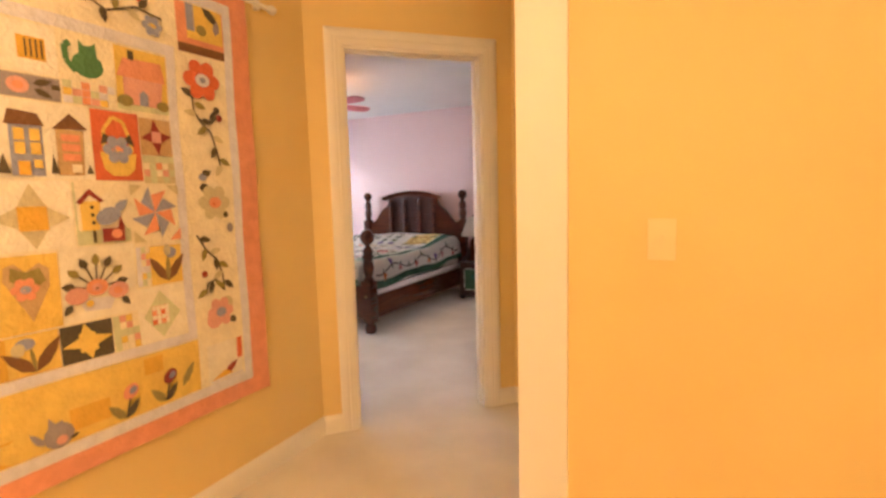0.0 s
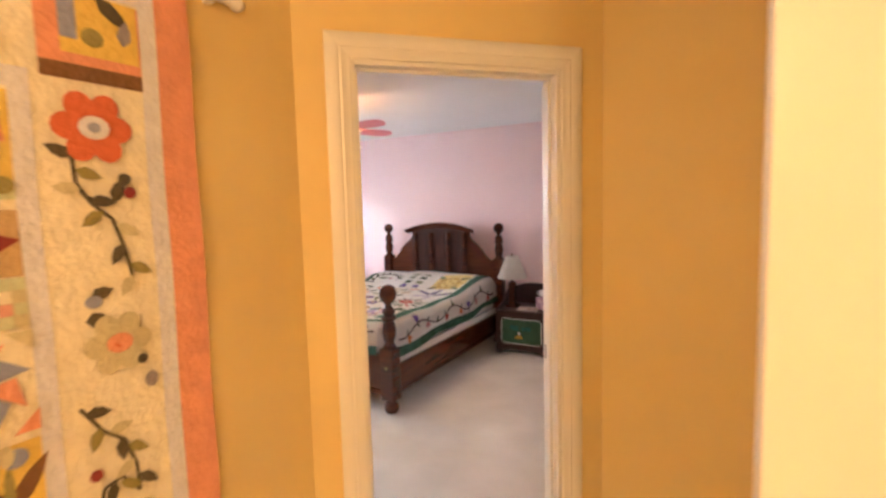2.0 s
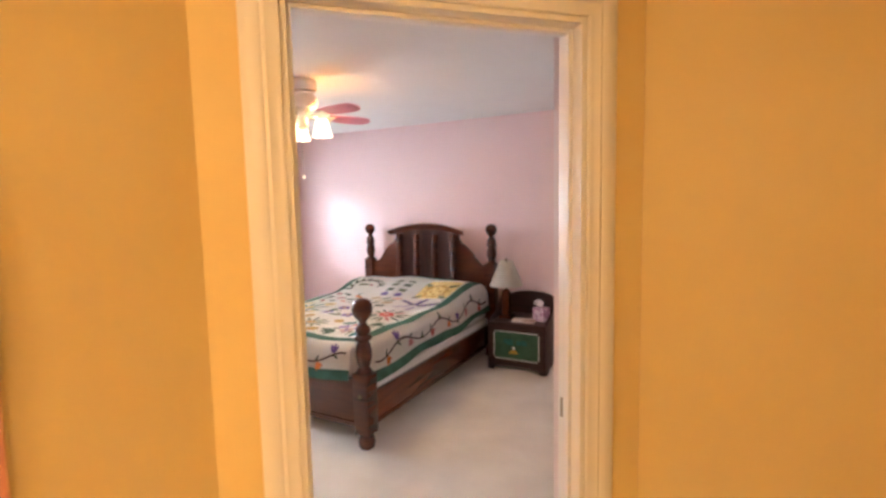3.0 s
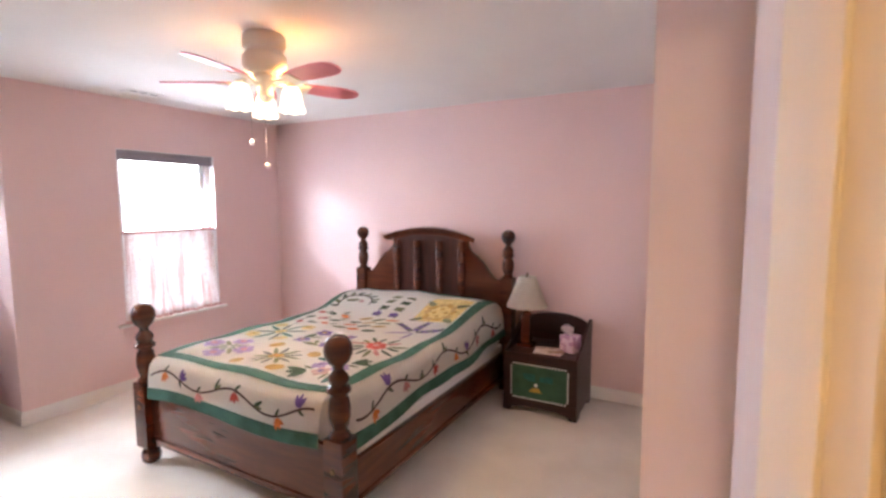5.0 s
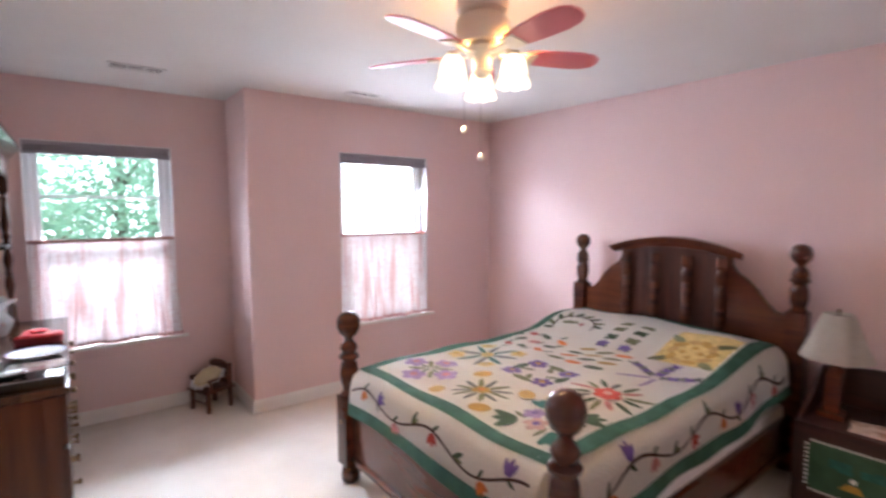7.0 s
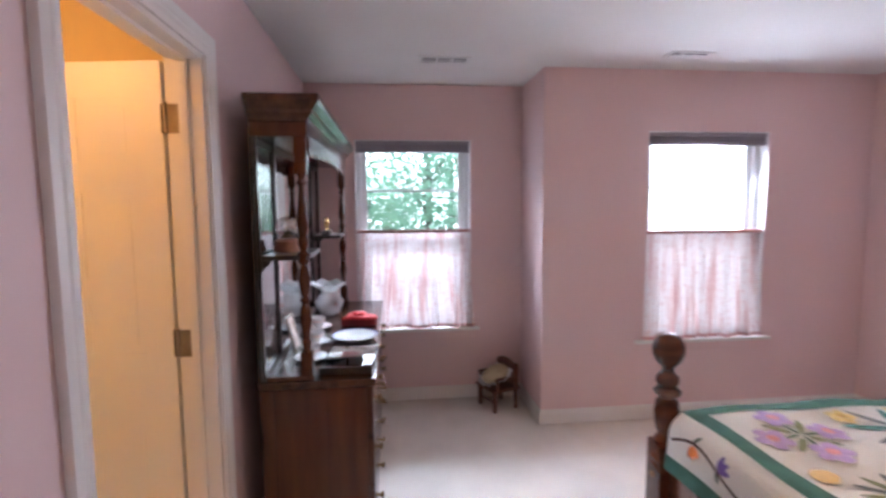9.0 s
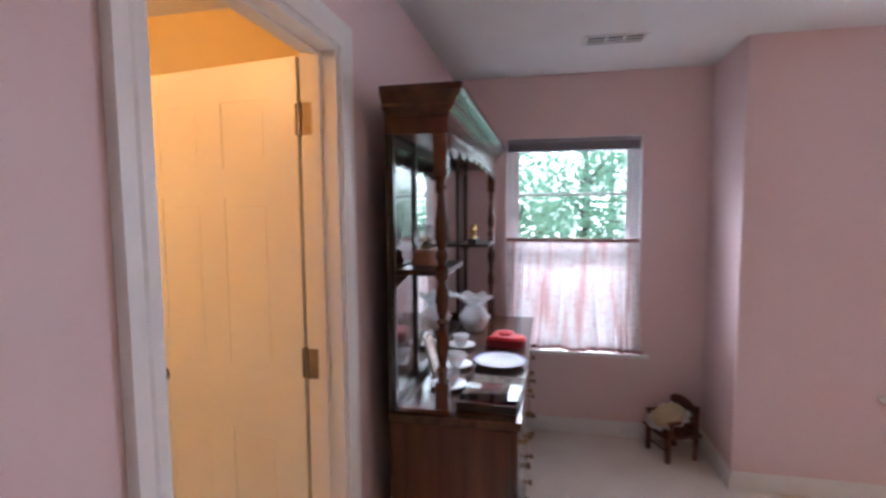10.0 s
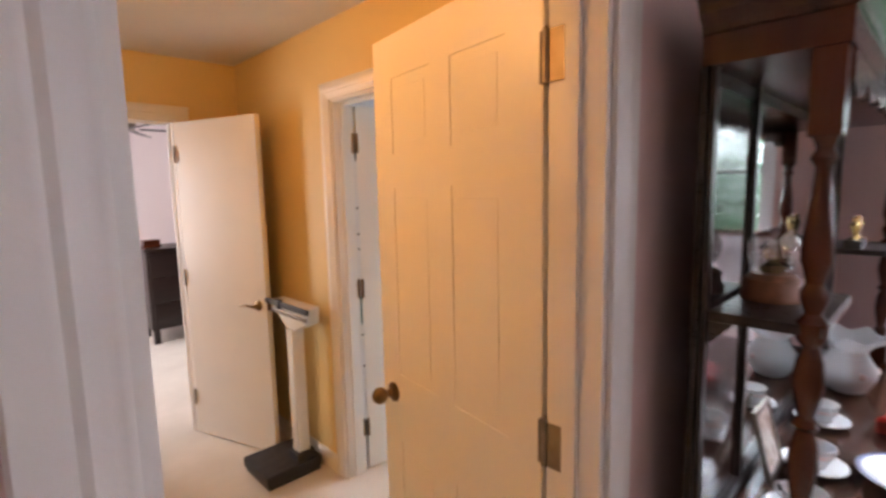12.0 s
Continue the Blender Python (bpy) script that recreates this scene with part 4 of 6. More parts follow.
def bed_quilt():
    root = thing("bed_quilt", (BX, FOOT, 0), "cream appliqued flower quilt with green borders spread over the bed", "quilt")
    L = 2.06
    bm = bmesh.new()
    top_b = L
    sheet(bm, -TOPW - DROP, TOPW + DROP, 0.075, top_b, 78, 60, 0.0)
    sheet(bm, -0.672, 0.672, -DROP, 0.075, 48, 14, 0.0)
    bmesh.ops.solidify(bm, geom=list(bm.faces), thickness=-0.012)
    part("ground_cloth", bm, QUILT_WHITE, root)
    for nm, args in (("green_border", (TOPW - 0.105, TOPW - 0.03, 0.03, top_b, 3, 50)), ("green_border", (-TOPW + 0.03, -TOPW + 0.105, 0.03, top_b, 3, 50)),
                     ("green_border", (-TOPW + 0.105, TOPW - 0.105, 0.03, 0.105, 44, 3)), ("green_hem", (TOPW + DROP - 0.068, TOPW + DROP + 0.004, 0.078, top_b, 3, 50)),
                     ("green_hem", (-TOPW - DROP - 0.004, -TOPW - DROP + 0.068, 0.078, top_b, 3, 50)), ("green_hem", (-0.674, 0.674, -DROP - 0.004, -DROP + 0.068, 44, 3)),
                     ("green_border", (-TOPW + 0.105, TOPW - 0.105, top_b - 0.06, top_b, 44, 3))):
        bm = bmesh.new()
        sheet(bm, *args, 0.004)
        part(nm, bm, QUILT_GREEN, root, "mottled dark green border strip")
    ix = QN.index
    rnd = random.Random(4)

    def motif(kind, a, b):
        """One sewn block about (a, b): leaves and petals as cuts of cloth, each with its own edge."""
        def cut(r, q, ang, ln, wd, col, lift=0.004, tip=0.5):
            q, ang = q + rnd.uniform(-0.05, 0.05), ang + rnd.uniform(-0.12, 0.12)
            r, ln, wd = r * 1.06, ln * 1.42 * rnd.uniform(0.92, 1.08), wd * 1.65
            one = bmesh.new()
            pa, pb = a + r * math.cos(q) - ln / 2 * math.cos(ang), b + r * math.sin(q) - ln / 2 * math.sin(ang)
            petal(one, pa, pb, ang, ln, wd, 0, lift, tip)
            part("petal" if lift > 0.005 else "leaf", one, QC[col], root)

        def spot(r, q, rad, col, lift=0.006):
            one = bmesh.new()
            disc(one, a + r * math.cos(q), b + r * math.sin(q), rad, 0, lift)
            part("flower_centre", one, QC[col], root)

        def bloom(r, q, size, col, centre, n=5):
            size *= 1.12
            for k in range(n):
                w = 2 * math.pi * k / n + q
                one = bmesh.new()
                ca, cb = a + r * math.cos(q), b + r * math.sin(q)
                petal(one, ca + size * 0.12 * math.cos(w), cb + size * 0.12 * math.sin(w), w, size * 0.52, size * 0.5, 0, 0.006 + 0.0004 * k, 0)
                part("petal", one, QC[col], root)
            spot(r, q, size * 0.20, centre, 0.010)

        quarter = math.pi / 2
        if kind == "four_rounds":
            for k in range(4):
                bloom(0.122, k * quarter + 0.1, 0.098, "lilac", "rose")
                cut(0.07, k * quarter + 0.88, k * quarter + 0.88, 0.075, 0.022, "sage")
                cut(0.045, k * quarter + 0.1, k * quarter + 0.1, 0.06, 0.012, "leaf")
        elif kind == "daisy":
            for k in range(12):
                q = k * math.pi / 6 + 0.26
                cut(0.090, q, q, 0.088, 0.021, "slate" if k % 2 else "sage")
            bloom(0.0, 0.4, 0.072, "gold", "orange", 6)
            for k in range(4):
                cut(0.205, k * quarter + 0.785, k * quarter + 2.3, 0.078, 0.052, "gold" if k % 2 else "ochre", 0.006, 0.1)
        elif kind == "lily":
            for k in range(4):
                q = k * quarter + 0.785
                for w in (-0.32, 0.0, 0.32):
                    cut(0.168, q + w * 0.42, q + w * 1.9, 0.085, 0.036, "teal" if k % 2 else "leaf", 0.005)
                bloom(0.072, k * quarter, 0.078, ("lilac", "rose", "lilac", "blush")[k], "violet")
                cut(0.115, k * quarter + 0.45, q - 0.9, 0.06, 0.018, "sage")
        elif kind == "star_lily":
            for k in range(8):
                q = k * math.pi / 4 + 0.39
                cut(0.105, q, q, 0.125, 0.024, "teal" if k % 2 else "slate")
            for k in range(4):
                bloom(0.185, k * quarter + 0.785, 0.076, "yellow", "gold")
            bloom(0.0, 0.2, 0.062, "yellow", "ochre", 6)
        elif kind == "plum_ring":
            for k in range(4):
                q = k * quarter + 0.785
                bloom(0.15, q, 0.082, "violet" if k % 2 else "plum", "gold")
                cut(0.135, q + quarter / 2, q + quarter / 2 + 1.57, 0.092, 0.036, "leaf" if k % 2 else "sage")
                cut(0.085, q + quarter / 2, q + quarter / 2 + 0.5, 0.06, 0.024, "sage")
        elif kind == "rose_spray":
            for k in range(14):
                q = k * math.pi / 7
                cut(0.115 + 0.02 * (k % 2), q, q, 0.098 if k % 2 else 0.075, 0.021, ("leaf", "sage", "rose", "leaf", "slate")[k % 5])
            bloom(0.0, 0.0, 0.098, "red", "blush", 6)
        elif kind == "bud_rows":
            for k in range(3):
                for j, col in enumerate(("red", "rose", "orange")):
                    da, db = (j - 1) * 0.115, (k - 1) * 0.115
                    r, q = math.hypot(da, db), math.atan2(db, da)
                    cut(r, q, 0.5 if k % 2 else 2.6, 0.062, 0.034, col if (j + k) % 2 == 0 else "leaf", 0.006, 0.2)
                    cut(r + 0.035, q + 0.35, 1.2, 0.05, 0.015, "leaf")
        elif kind == "leaf_rows":
            for k in range(4):
                for j in range(3):
                    da, db = (j - 1) * 0.12 + 0.02 * (k % 2), (k - 1.5) * 0.088
                    cut(math.hypot(da, db), math.atan2(db, da), 0.25 + 0.2 * (k % 2), 0.078, 0.032, ("sage", "orange", "leaf", "ochre")[(j + k) % 4], 0.004 + 0.002 * ((j + k) % 2), 0.4)
        elif kind == "fern":
            for k in range(3):
                q = 0.5 + k * 1.05
                for j in range(5):
                    for w in (-0.8, 0.8):
                        cut(0.045 + 0.036 * j, q + 0.02 * w, q + w, 0.052, 0.019, "violet" if (j + k) % 2 else "slate", 0.005)
            for k in range(2):
                cut(0.10, 3.9 + k * 0.9, 3.9 + k * 0.9, 0.13, 0.016, "lilac")
        elif kind == "branch":
            for k in range(9):
                q = 3.6 - k * 0.42
                cut(0.135, q, q - 1.57, 0.062, 0.009, "brown", 0.005, 0)
                cut(0.165, q, q - 0.6, 0.062, 0.026, "sage" if k % 2 else "leaf")
            spot(0.06, 0.9, 0.022, "rose")
            cut(0.06, 2.4, 0.4, 0.085, 0.030, "sage")
        elif kind == "grape":
            for s in (-1, 1):
                for k in range(4):
                    da, db = s * 0.068, (k - 1.5) * 0.092
                    for w in (0.55, 2.59):
                        cut(math.hypot(da, db), math.atan2(db, da), w, 0.066, 0.028, "sage" if (k + s) % 3 else "leaf", 0.004, 0.3)
                bloom(0.16, -1.57 + s * 0.5, 0.058, "plum", "violet")
        else:
            for k in range(10):
                q = k * math.pi / 5
                cut(0.105, q, q + 1.1, 0.062, 0.034, ("gold", "ochre")[k % 2], 0.006, 0.3)
            for k in range(4):
                cut(0.17, k * quarter + 0.785, k * quarter + 0.785, 0.088, 0.040, "sage" if k % 2 else "olive")
                spot(0.05, k * quarter, 0.020, "gold")

    yel = bmesh.new()
    sheet(yel, 0.25, 0.60, 1.42, 1.84, 10, 14, 0.0025)
    part("yellow_block", yel, QC["yellow"], root, "plain yellow quilt block")
    for i, kd in enumerate(("four_rounds", "daisy", "lily", "star_lily", "plum_ring", "rose_spray", "bud_rows", "leaf_rows", "fern", "branch", "grape", "wreath")):
        motif(kd, (i % 3 - 1) * 0.412 + 0.008, 0.325 + (i // 3) * 0.425 - (0.03 if i > 8 else 0.0))

    def vine(pts, name):
        bm = bmesh.new()
        for (a0, b0), (a1, b1) in zip(pts, pts[1:]):
            dx, dy = a1 - a0, b1 - b0
            ln = math.hypot(dx, dy)
            nx, ny = -dy / ln * 0.0060, dx / ln * 0.0060
            q = [bm.verts.new(lifted(u, v, 0.005)) for u, v in ((a0 + nx, b0 + ny), (a0 - nx, b0 - ny), (a1 - nx, b1 - ny), (a1 + nx, b1 + ny))]
            bm.faces.new(q).material_index = ix("brown")
        for k in range(6, len(pts) - 4, 7):
            a, b = pts[k]
            t = math.atan2(pts[k + 1][1] - b, pts[k + 1][0] - a)
            up = 1 if (k // 7) % 2 else -1
            col = ("orange", "violet", "rose", "leaf", "red", "leaf")[(k // 7) % 6]
            if col == "leaf":
                petal(bm, a, b, t + 0.9 * up, 0.07, 0.026, ix("leaf"))
                petal(bm, a, b, t + 0.35 * up, 0.06, 0.022, ix("sage"))
            else:
                for w in (-0.6, 0, 0.6):
                    petal(bm, a + 0.012 * math.cos(t + up), b + 0.012 * math.sin(t + up), t + up * 1.2 + w, 0.058, 0.03, ix(col), 0.006)
                petal(bm, a, b, t - 0.8 * up, 0.05, 0.02, ix("leaf"))
        part("vine", bm, [QC[n] for n in QN], root, "brown stem with sewn flowers along the border")

    mid = DROP * 0.36
    vine([(-0.64 + 1.28 * i / 60, -mid + 0.036 * math.sin(i * 0.24)) for i in range(61)], "foot")
    for s in (1, -1):
        vine([(s * (TOPW + mid + 0.036 * math.sin(i * 0.24 + 1)), 0.12 + 1.86 * i / 84) for i in range(85)], "side")
    return root


bed_quilt()

# ---- nightstand and what stands on it ----
NS_GREEN = material("painted_green_panel", (0.020, 0.078, 0.046), 0.5, (0.032, 0.105, 0.062), 10)
NS_WOOD = material("nightstand_wood", (0.042, 0.013, 0.012), 0.38, (0.022, 0.008, 0.008), 5, (1, 1, 6), 0.04, 50)


def nightstand():
    x0, x1, y0, y1 = -0.28, 0.28, -0.235, 0.235
    root = thing("nightstand", (-2.11, 6.025, 0), "dark red-brown wooden chest nightstand with a painted green front", "nightstand")
    cut = [(x0, 0.0), (x0 + 0.05, 0.0), (x0 + 0.075, 0.03), (x0 + 0.16, 0.045), (x1 - 0.16, 0.045), (x1 - 0.075, 0.03), (x1 - 0.05, 0.0), (x1, 0.0), (x1, 0.455), (x0, 0.455)]
    part("front_panel", prism(cut, lambda u, v, w: Vector((u, y0 + w, v)), 0.02), NS_WOOD, root)
    for sx in (-1, 1):
        xs = x0 if sx < 0 else x1 - 0.02
        side = [(y0 + 0.021, 0.0), (y0 + 0.07, 0.0), (y0 + 0.10, 0.035), (y1 - 0.10, 0.035), (y1 - 0.07, 0.0), (y1, 0.0), (y1, 0.66), (y1 - 0.05, 0.655), (y1 - 0.16, 0.60), (y1 - 0.28, 0.52), (y0 + 0.06, 0.475), (y0 + 0.021, 0.455)]
        part("side_panel", prism(side, lambda u, v, w: Vector((xs + w, u, v)), 0.02), NS_WOOD, root)
    top = [(x0 + 0.021, 0.05), (x1 - 0.021, 0.05), (x1 - 0.021, 0.60)] + [((x1 - 0.021) * math.cos(math.pi * i / 14), 0.60 + 0.085 * math.sin(math.pi * i / 14)) for i in range(1, 14)] + [(x0 + 0.021, 0.60)]
    part("back_panel", prism(top, lambda u, v, w: Vector((u, y1 - 0.02 + w, v)), 0.02), NS_WOOD, root)
    part("top_board", box(x0 + 0.021, x1 - 0.021, y0 + 0.004, y1 - 0.021, 0.436, 0.4565, 0.003), NS_WOOD, root)
    gx, gz0, gz1 = 0.215, 0.115, 0.375
    c = 0.03
    oct_ = [(-gx + c, gz0), (gx - c, gz0), (gx, gz0 + c), (gx, gz1 - c), (gx - c, gz1), (-gx + c, gz1), (-gx, gz1 - c), (-gx, gz0 + c)]
    part("painted_panel", prism(oct_, lambda u, v, w: Vector((u, y0 - w, v)), 0.003), NS_GREEN, root, "green painted panel with a white dotted edge")
    dots = bmesh.new()
    per = [(-gx + 0.02 + i * (2 * gx - 0.04) / 17, z) for z in (gz0, gz1) for i in range(18)] + [(x, gz0 + 0.025 + i * (gz1 - gz0 - 0.05) / 9) for x in (-gx, gx) for i in range(10)]
    for u, v in per:
        box(u - 0.0065, u + 0.0065, y0 - 0.005, y0 - 0.003, v - 0.0065, v + 0.0065, 0.001, bm=dots, seg=1)
    part("dotted_edge", dots, PORCELAIN, root, "small white painted squares")
    art = bmesh.new()
    for u, v, w, h in ((-0.075, 0.285, 0.045, 0.022), (-0.055, 0.262, 0.03, 0.012), (0.055, 0.275, 0.05, 0.018), (0.075, 0.292, 0.022, 0.012)):
        box(u - w, u + w, y0 - 0.0045, y0 - 0.003, v - h, v + h, 0.001, bm=art, seg=1)
    part("painted_leaves", art, QC["teal"], root, "dark green painted leaves")
    pot = prism([(-0.075, 0.17), (0.02, 0.17), (0.012, 0.185), (0.0, 0.205), (-0.045, 0.205), (-0.065, 0.185)], lambda u, v, w: Vector((u, y0 - 0.003 - w, v)), 0.002)
    part("painted_pot", pot, QC["gold"], root, "tan painted flower pot")
    part("painted_flower", lathe([(0.0, 0.0), (0.014, 0.0), (0.012, 0.002), (0.0, 0.003)], m=Matrix.Translation((-0.022, y0 - 0.003, 0.225)) @ Matrix.Rotation(radians(90), 4, "X"), seg=12), PORCELAIN, root)


nightstand()


def table_lamp():
    root = thing("table_lamp", (-2.275, 5.985, 0.4575), "table lamp with a turned wooden base and cream cone shade", "lamp")
    part("base", box(-0.06, 0.06, -0.06, 0.06, 0, 0.03, 0.006), WALNUT, root)
    st = box(-0.036, 0.036, -0.036, 0.036, 0.03, 0.245, 0.008)
    lathe([(0.0, 0.245), (0.040, 0.245), (0.043, 0.255), (0.034, 0.268), (0.016, 0.278), (0.012, 0.30), (0.0, 0.30)], seg=24, bm=st)
    part("column", st, WALNUT, root)
    part("brass_collar", lathe([(0.0, 0.30), (0.017, 0.30), (0.017, 0.34), (0.009, 0.345), (0.009, 0.37), (0.0, 0.37)], seg=18), BRASS, root)
    sh = bmesh.new()
    seg = 40
    rings = [[sh.verts.new((r * math.cos(2 * math.pi * k / seg), r * math.sin(2 * math.pi * k / seg), z)) for k in range(seg)] for r, z in ((0.158, 0.315), (0.157, 0.320), (0.066, 0.548), (0.065, 0.552))]
    for a, b in zip(rings, rings[1:]):
        for k in range(seg):
            sh.faces.new((a[k], a[(k + 1) % seg], b[(k + 1) % seg], b[k]))
    bmesh.ops.solidify(sh, geom=list(sh.faces), thickness=0.003)
    part("shade", sh, LAMPSHADE, root, "cream fabric cone shade")
    fin = rod((0, 0, 0.37), (0, 0, 0.555), 0.003, 8)
    for q in (0, 2.09, 4.19):
        rod((0, 0, 0.545), (0.064 * math.cos(q), 0.064 * math.sin(q), 0.545), 0.002, 6, fin)
    lathe([(0.0, 0.553), (0.007, 0.556), (0.010, 0.566), (0.005, 0.578), (0.0, 0.582)], seg=12, bm=fin)
    part("harp_and_finial", fin, BRASS, root)
    part("bulb", ball((0, 0, 0.425), 0.028, squash=1.4), PORCELAIN, root)


table_lamp()


def paper_stack(name, at, turn, w, d, h, mats, label):
    root = thing(name, at, label, "magazine", turn=turn)
    z = 0.0
    for i, m in enumerate(mats):
        hh = h / len(mats)
        part("cover" if i == len(mats) - 1 else "pages", box(-w / 2, w / 2, -d / 2, d / 2, z, z + hh - 0.0006, 0.001, m=Matrix.Rotation(radians((i - 1) * 7), 4, "Z"), seg=1), m, root)
        z += hh


paper_stack("magazine", (-2.07, 5.905, 0.4575), 8, 0.21, 0.155, 0.016, (PAPER_PINK, TISSUE, PAPER), "small pile of printed magazines on the nightstand")
root = thing("tissue_box", (-1.935, 6.0, 0.4575), "purple patterned tissue box with a white tissue pulled up", "tissue box", turn=-18)
part("box", box(-0.058, 0.058, -0.058, 0.058, 0, 0.125, 0.004), TISSUE_BOX, root)
bm = bmesh.new()
rnd = random.Random(12)
for k in range(7):
    q = k * 0.9
    v = [bm.verts.new(p) for p in ((0.01 * math.cos(q), 0.01 * math.sin(q), 0.124), (0.05 * math.cos(q - 0.5) - 0.03, 0.05 * math.sin(q - 0.5), 0.155 + rnd.uniform(0, 0.03)),
                                   (-0.03 + 0.02 * math.cos(q), 0.02 * math.sin(q), 0.185 + rnd.uniform(0, 0.02)), (0.05 * math.cos(q + 0.5) - 0.03, 0.05 * math.sin(q + 0.5), 0.155 + rnd.uniform(0, 0.03)))]
    bm.faces.new(v)
part("tissue", bm, TISSUE, root, "crumpled white tissue")


# ---- hutch ----
HX0, HX1, HY0, HY1 = -5.70, -4.055, 2.325, 2.79
CXH, LH = (HX0 + HX1) / 2, (HX1 - HX0) / 2


def hutch_base():
    root = thing("dresser", (CXH, HY0, 0), "dark polished wooden dresser with brass-handled drawers", "dresser")
    d = HY1 - HY0
    part("body", box(-LH + 0.012, LH - 0.012, 0.0, d - 0.03, 0.07, 0.798, 0.004), HUTCH, root)
    part("plinth", box(-LH + 0.002, LH - 0.002, 0.005, d - 0.012, 0.0, 0.085, 0.008), HUTCH, root)
    part("top_board", box(-LH - 0.006, LH + 0.006, -0.004, d + 0.006, 0.80, 0.832, 0.008, seg=3), HUTCH_TOP, root, "glossy dark moulded top")
    for sx in (-1, 1):
        xs = sx * (LH - 0.012)
        part("side_stile", box(xs - 0.004, xs + 0.006 * sx + 0.004, d - 0.085, d - 0.035, 0.09, 0.795, 0.003), HUTCH, root)
        part("side_stile", box(xs - 0.004, xs + 0.006 * sx + 0.004, 0.01, 0.06, 0.09, 0.795, 0.003), HUTCH, root)
        part("side_stile", box(xs - 0.004, xs + 0.006 * sx + 0.004, 0.22, 0.27, 0.09, 0.795, 0.003), HUTCH, root)
    for i in range(3):
        for j in range(3):
            x0 = -LH + 0.03 + i * (2 * LH - 0.06) / 3
            x1 = x0 + (2 * LH - 0.06) / 3 - 0.016
            z0 = 0.105 + j * 0.232
            dr = part("drawer", box(x0, x1, d - 0.031, d - 0.008, z0, z0 + 0.213, 0.006), HUTCH, root)
            for f in (0.25, 0.75):
                part("knob", lathe([(0.0, 0.0), (0.016, 0.0), (0.009, 0.006), (0.007, 0.014), (0.014, 0.022), (0.016, 0.028), (0.010, 0.035), (0.0, 0.036)],
                                   m=Matrix.Translation((x0 + (x1 - x0) * f, d - 0.0085, z0 + 0.115)) @ Matrix.Rotation(radians(-90), 4, "X"), seg=14), BRASS, dr, "brass drawer knob")


TOPZ = 0.8325


def hutch_top():
    root = thing("hutch", (CXH, HY0, TOPZ), "dark wooden mirrored hutch with turned posts and open shelves", "hutch")
    hz, dep = 0.978, 0.222
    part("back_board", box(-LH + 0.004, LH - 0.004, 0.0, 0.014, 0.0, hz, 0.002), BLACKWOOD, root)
    part("mirror", box(-LH + 0.325, LH - 0.325, 0.0145, 0.018, 0.03, hz - 0.03), MIRROR, root, "mirrored back", smooth=False)
    for sx in (-1, 1):
        part("back_panel", box(sx * (LH - 0.028), sx * (LH - 0.305), 0.0145, 0.018, 0.03, hz - 0.03), GLOSS_WOOD, root, "polished dark wooden back panel", smooth=False)
    for x in (-LH + 0.016, -LH + 0.32, LH - 0.32, LH - 0.016):
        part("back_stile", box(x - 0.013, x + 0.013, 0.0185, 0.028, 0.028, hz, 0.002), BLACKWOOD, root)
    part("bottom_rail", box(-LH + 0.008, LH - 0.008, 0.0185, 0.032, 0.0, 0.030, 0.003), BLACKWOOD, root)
    prof = [(0.0, 0.0), (0.019, 0.0), (0.019, 0.03), (0.023, 0.04), (0.014, 0.055), (0.019, 0.085), (0.026, 0.13), (0.022, 0.175), (0.014, 0.20), (0.024, 0.212), (0.014, 0.226), (0.020, 0.25), (0.027, 0.29), (0.022, 0.33), (0.014, 0.355),
            (0.025, 0.37), (0.026, 0.40), (0.014, 0.415), (0.023, 0.44), (0.024, 0.455), (0.015, 0.47), (0.026, 0.51), (0.024, 0.56), (0.017, 0.62), (0.013, 0.67), (0.022, 0.685), (0.014, 0.70), (0.021, 0.72), (0.0, 0.72)]
    py = dep - 0.030
    for sx in (-1, 1):
        x = sx * (LH - 0.034)
        post = box(x - 0.024, x + 0.024, py - 0.024, py + 0.024, 0.018, 0.115, 0.003)
        lathe([(r * 0.95, z + 0.115) for r, z in prof], (x, py, 0), 24, post)
        box(x - 0.024, x + 0.024, py - 0.024, py + 0.024, 0.835, hz, 0.003, bm=post)
        part("turned_post", post, HUTCH, root)
        part("side_rail", box(x - 0.026, x + 0.026, 0.033, dep, 0.0, 0.018, 0.004), HUTCH, root)
        lo, hi = (x - 0.33, x + 0.02) if sx > 0 else (x - 0.02, x + 0.33)
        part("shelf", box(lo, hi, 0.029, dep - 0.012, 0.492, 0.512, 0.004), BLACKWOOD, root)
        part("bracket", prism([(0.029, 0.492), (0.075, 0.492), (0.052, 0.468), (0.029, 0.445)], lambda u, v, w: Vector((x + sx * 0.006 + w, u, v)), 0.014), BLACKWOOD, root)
    # cornice: frieze, scalloped apron and a stepped, sloping crown
    part("frieze", box(-LH + 0.006, LH - 0.006, 0.0, dep, hz, hz + 0.055, 0.003), HUTCH, root)
    cr = bmesh.new()
    steps = [(0.0, 0.055), (0.006, 0.058), (0.006, 0.070), (0.026, 0.088), (0.029, 0.100), (0.050, 0.120), (0.056, 0.130), (0.056, 0.152), (0.0, 0.152)]
    loops = []
    for o, z in steps:
        loops.append([cr.verts.new(p) for p in ((-LH + 0.006 - o, 0.0, hz + z), (LH - 0.006 + o, 0.0, hz + z), (LH - 0.006 + o, dep + o, hz + z), (-LH + 0.006 - o, dep + o, hz + z))])
    for a, b in zip(loops, loops[1:]):
        for i in range(4):
            cr.faces.new((a[i], a[(i + 1) % 4], b[(i + 1) % 4], b[i]))
    cr.faces.new(loops[0][::-1])
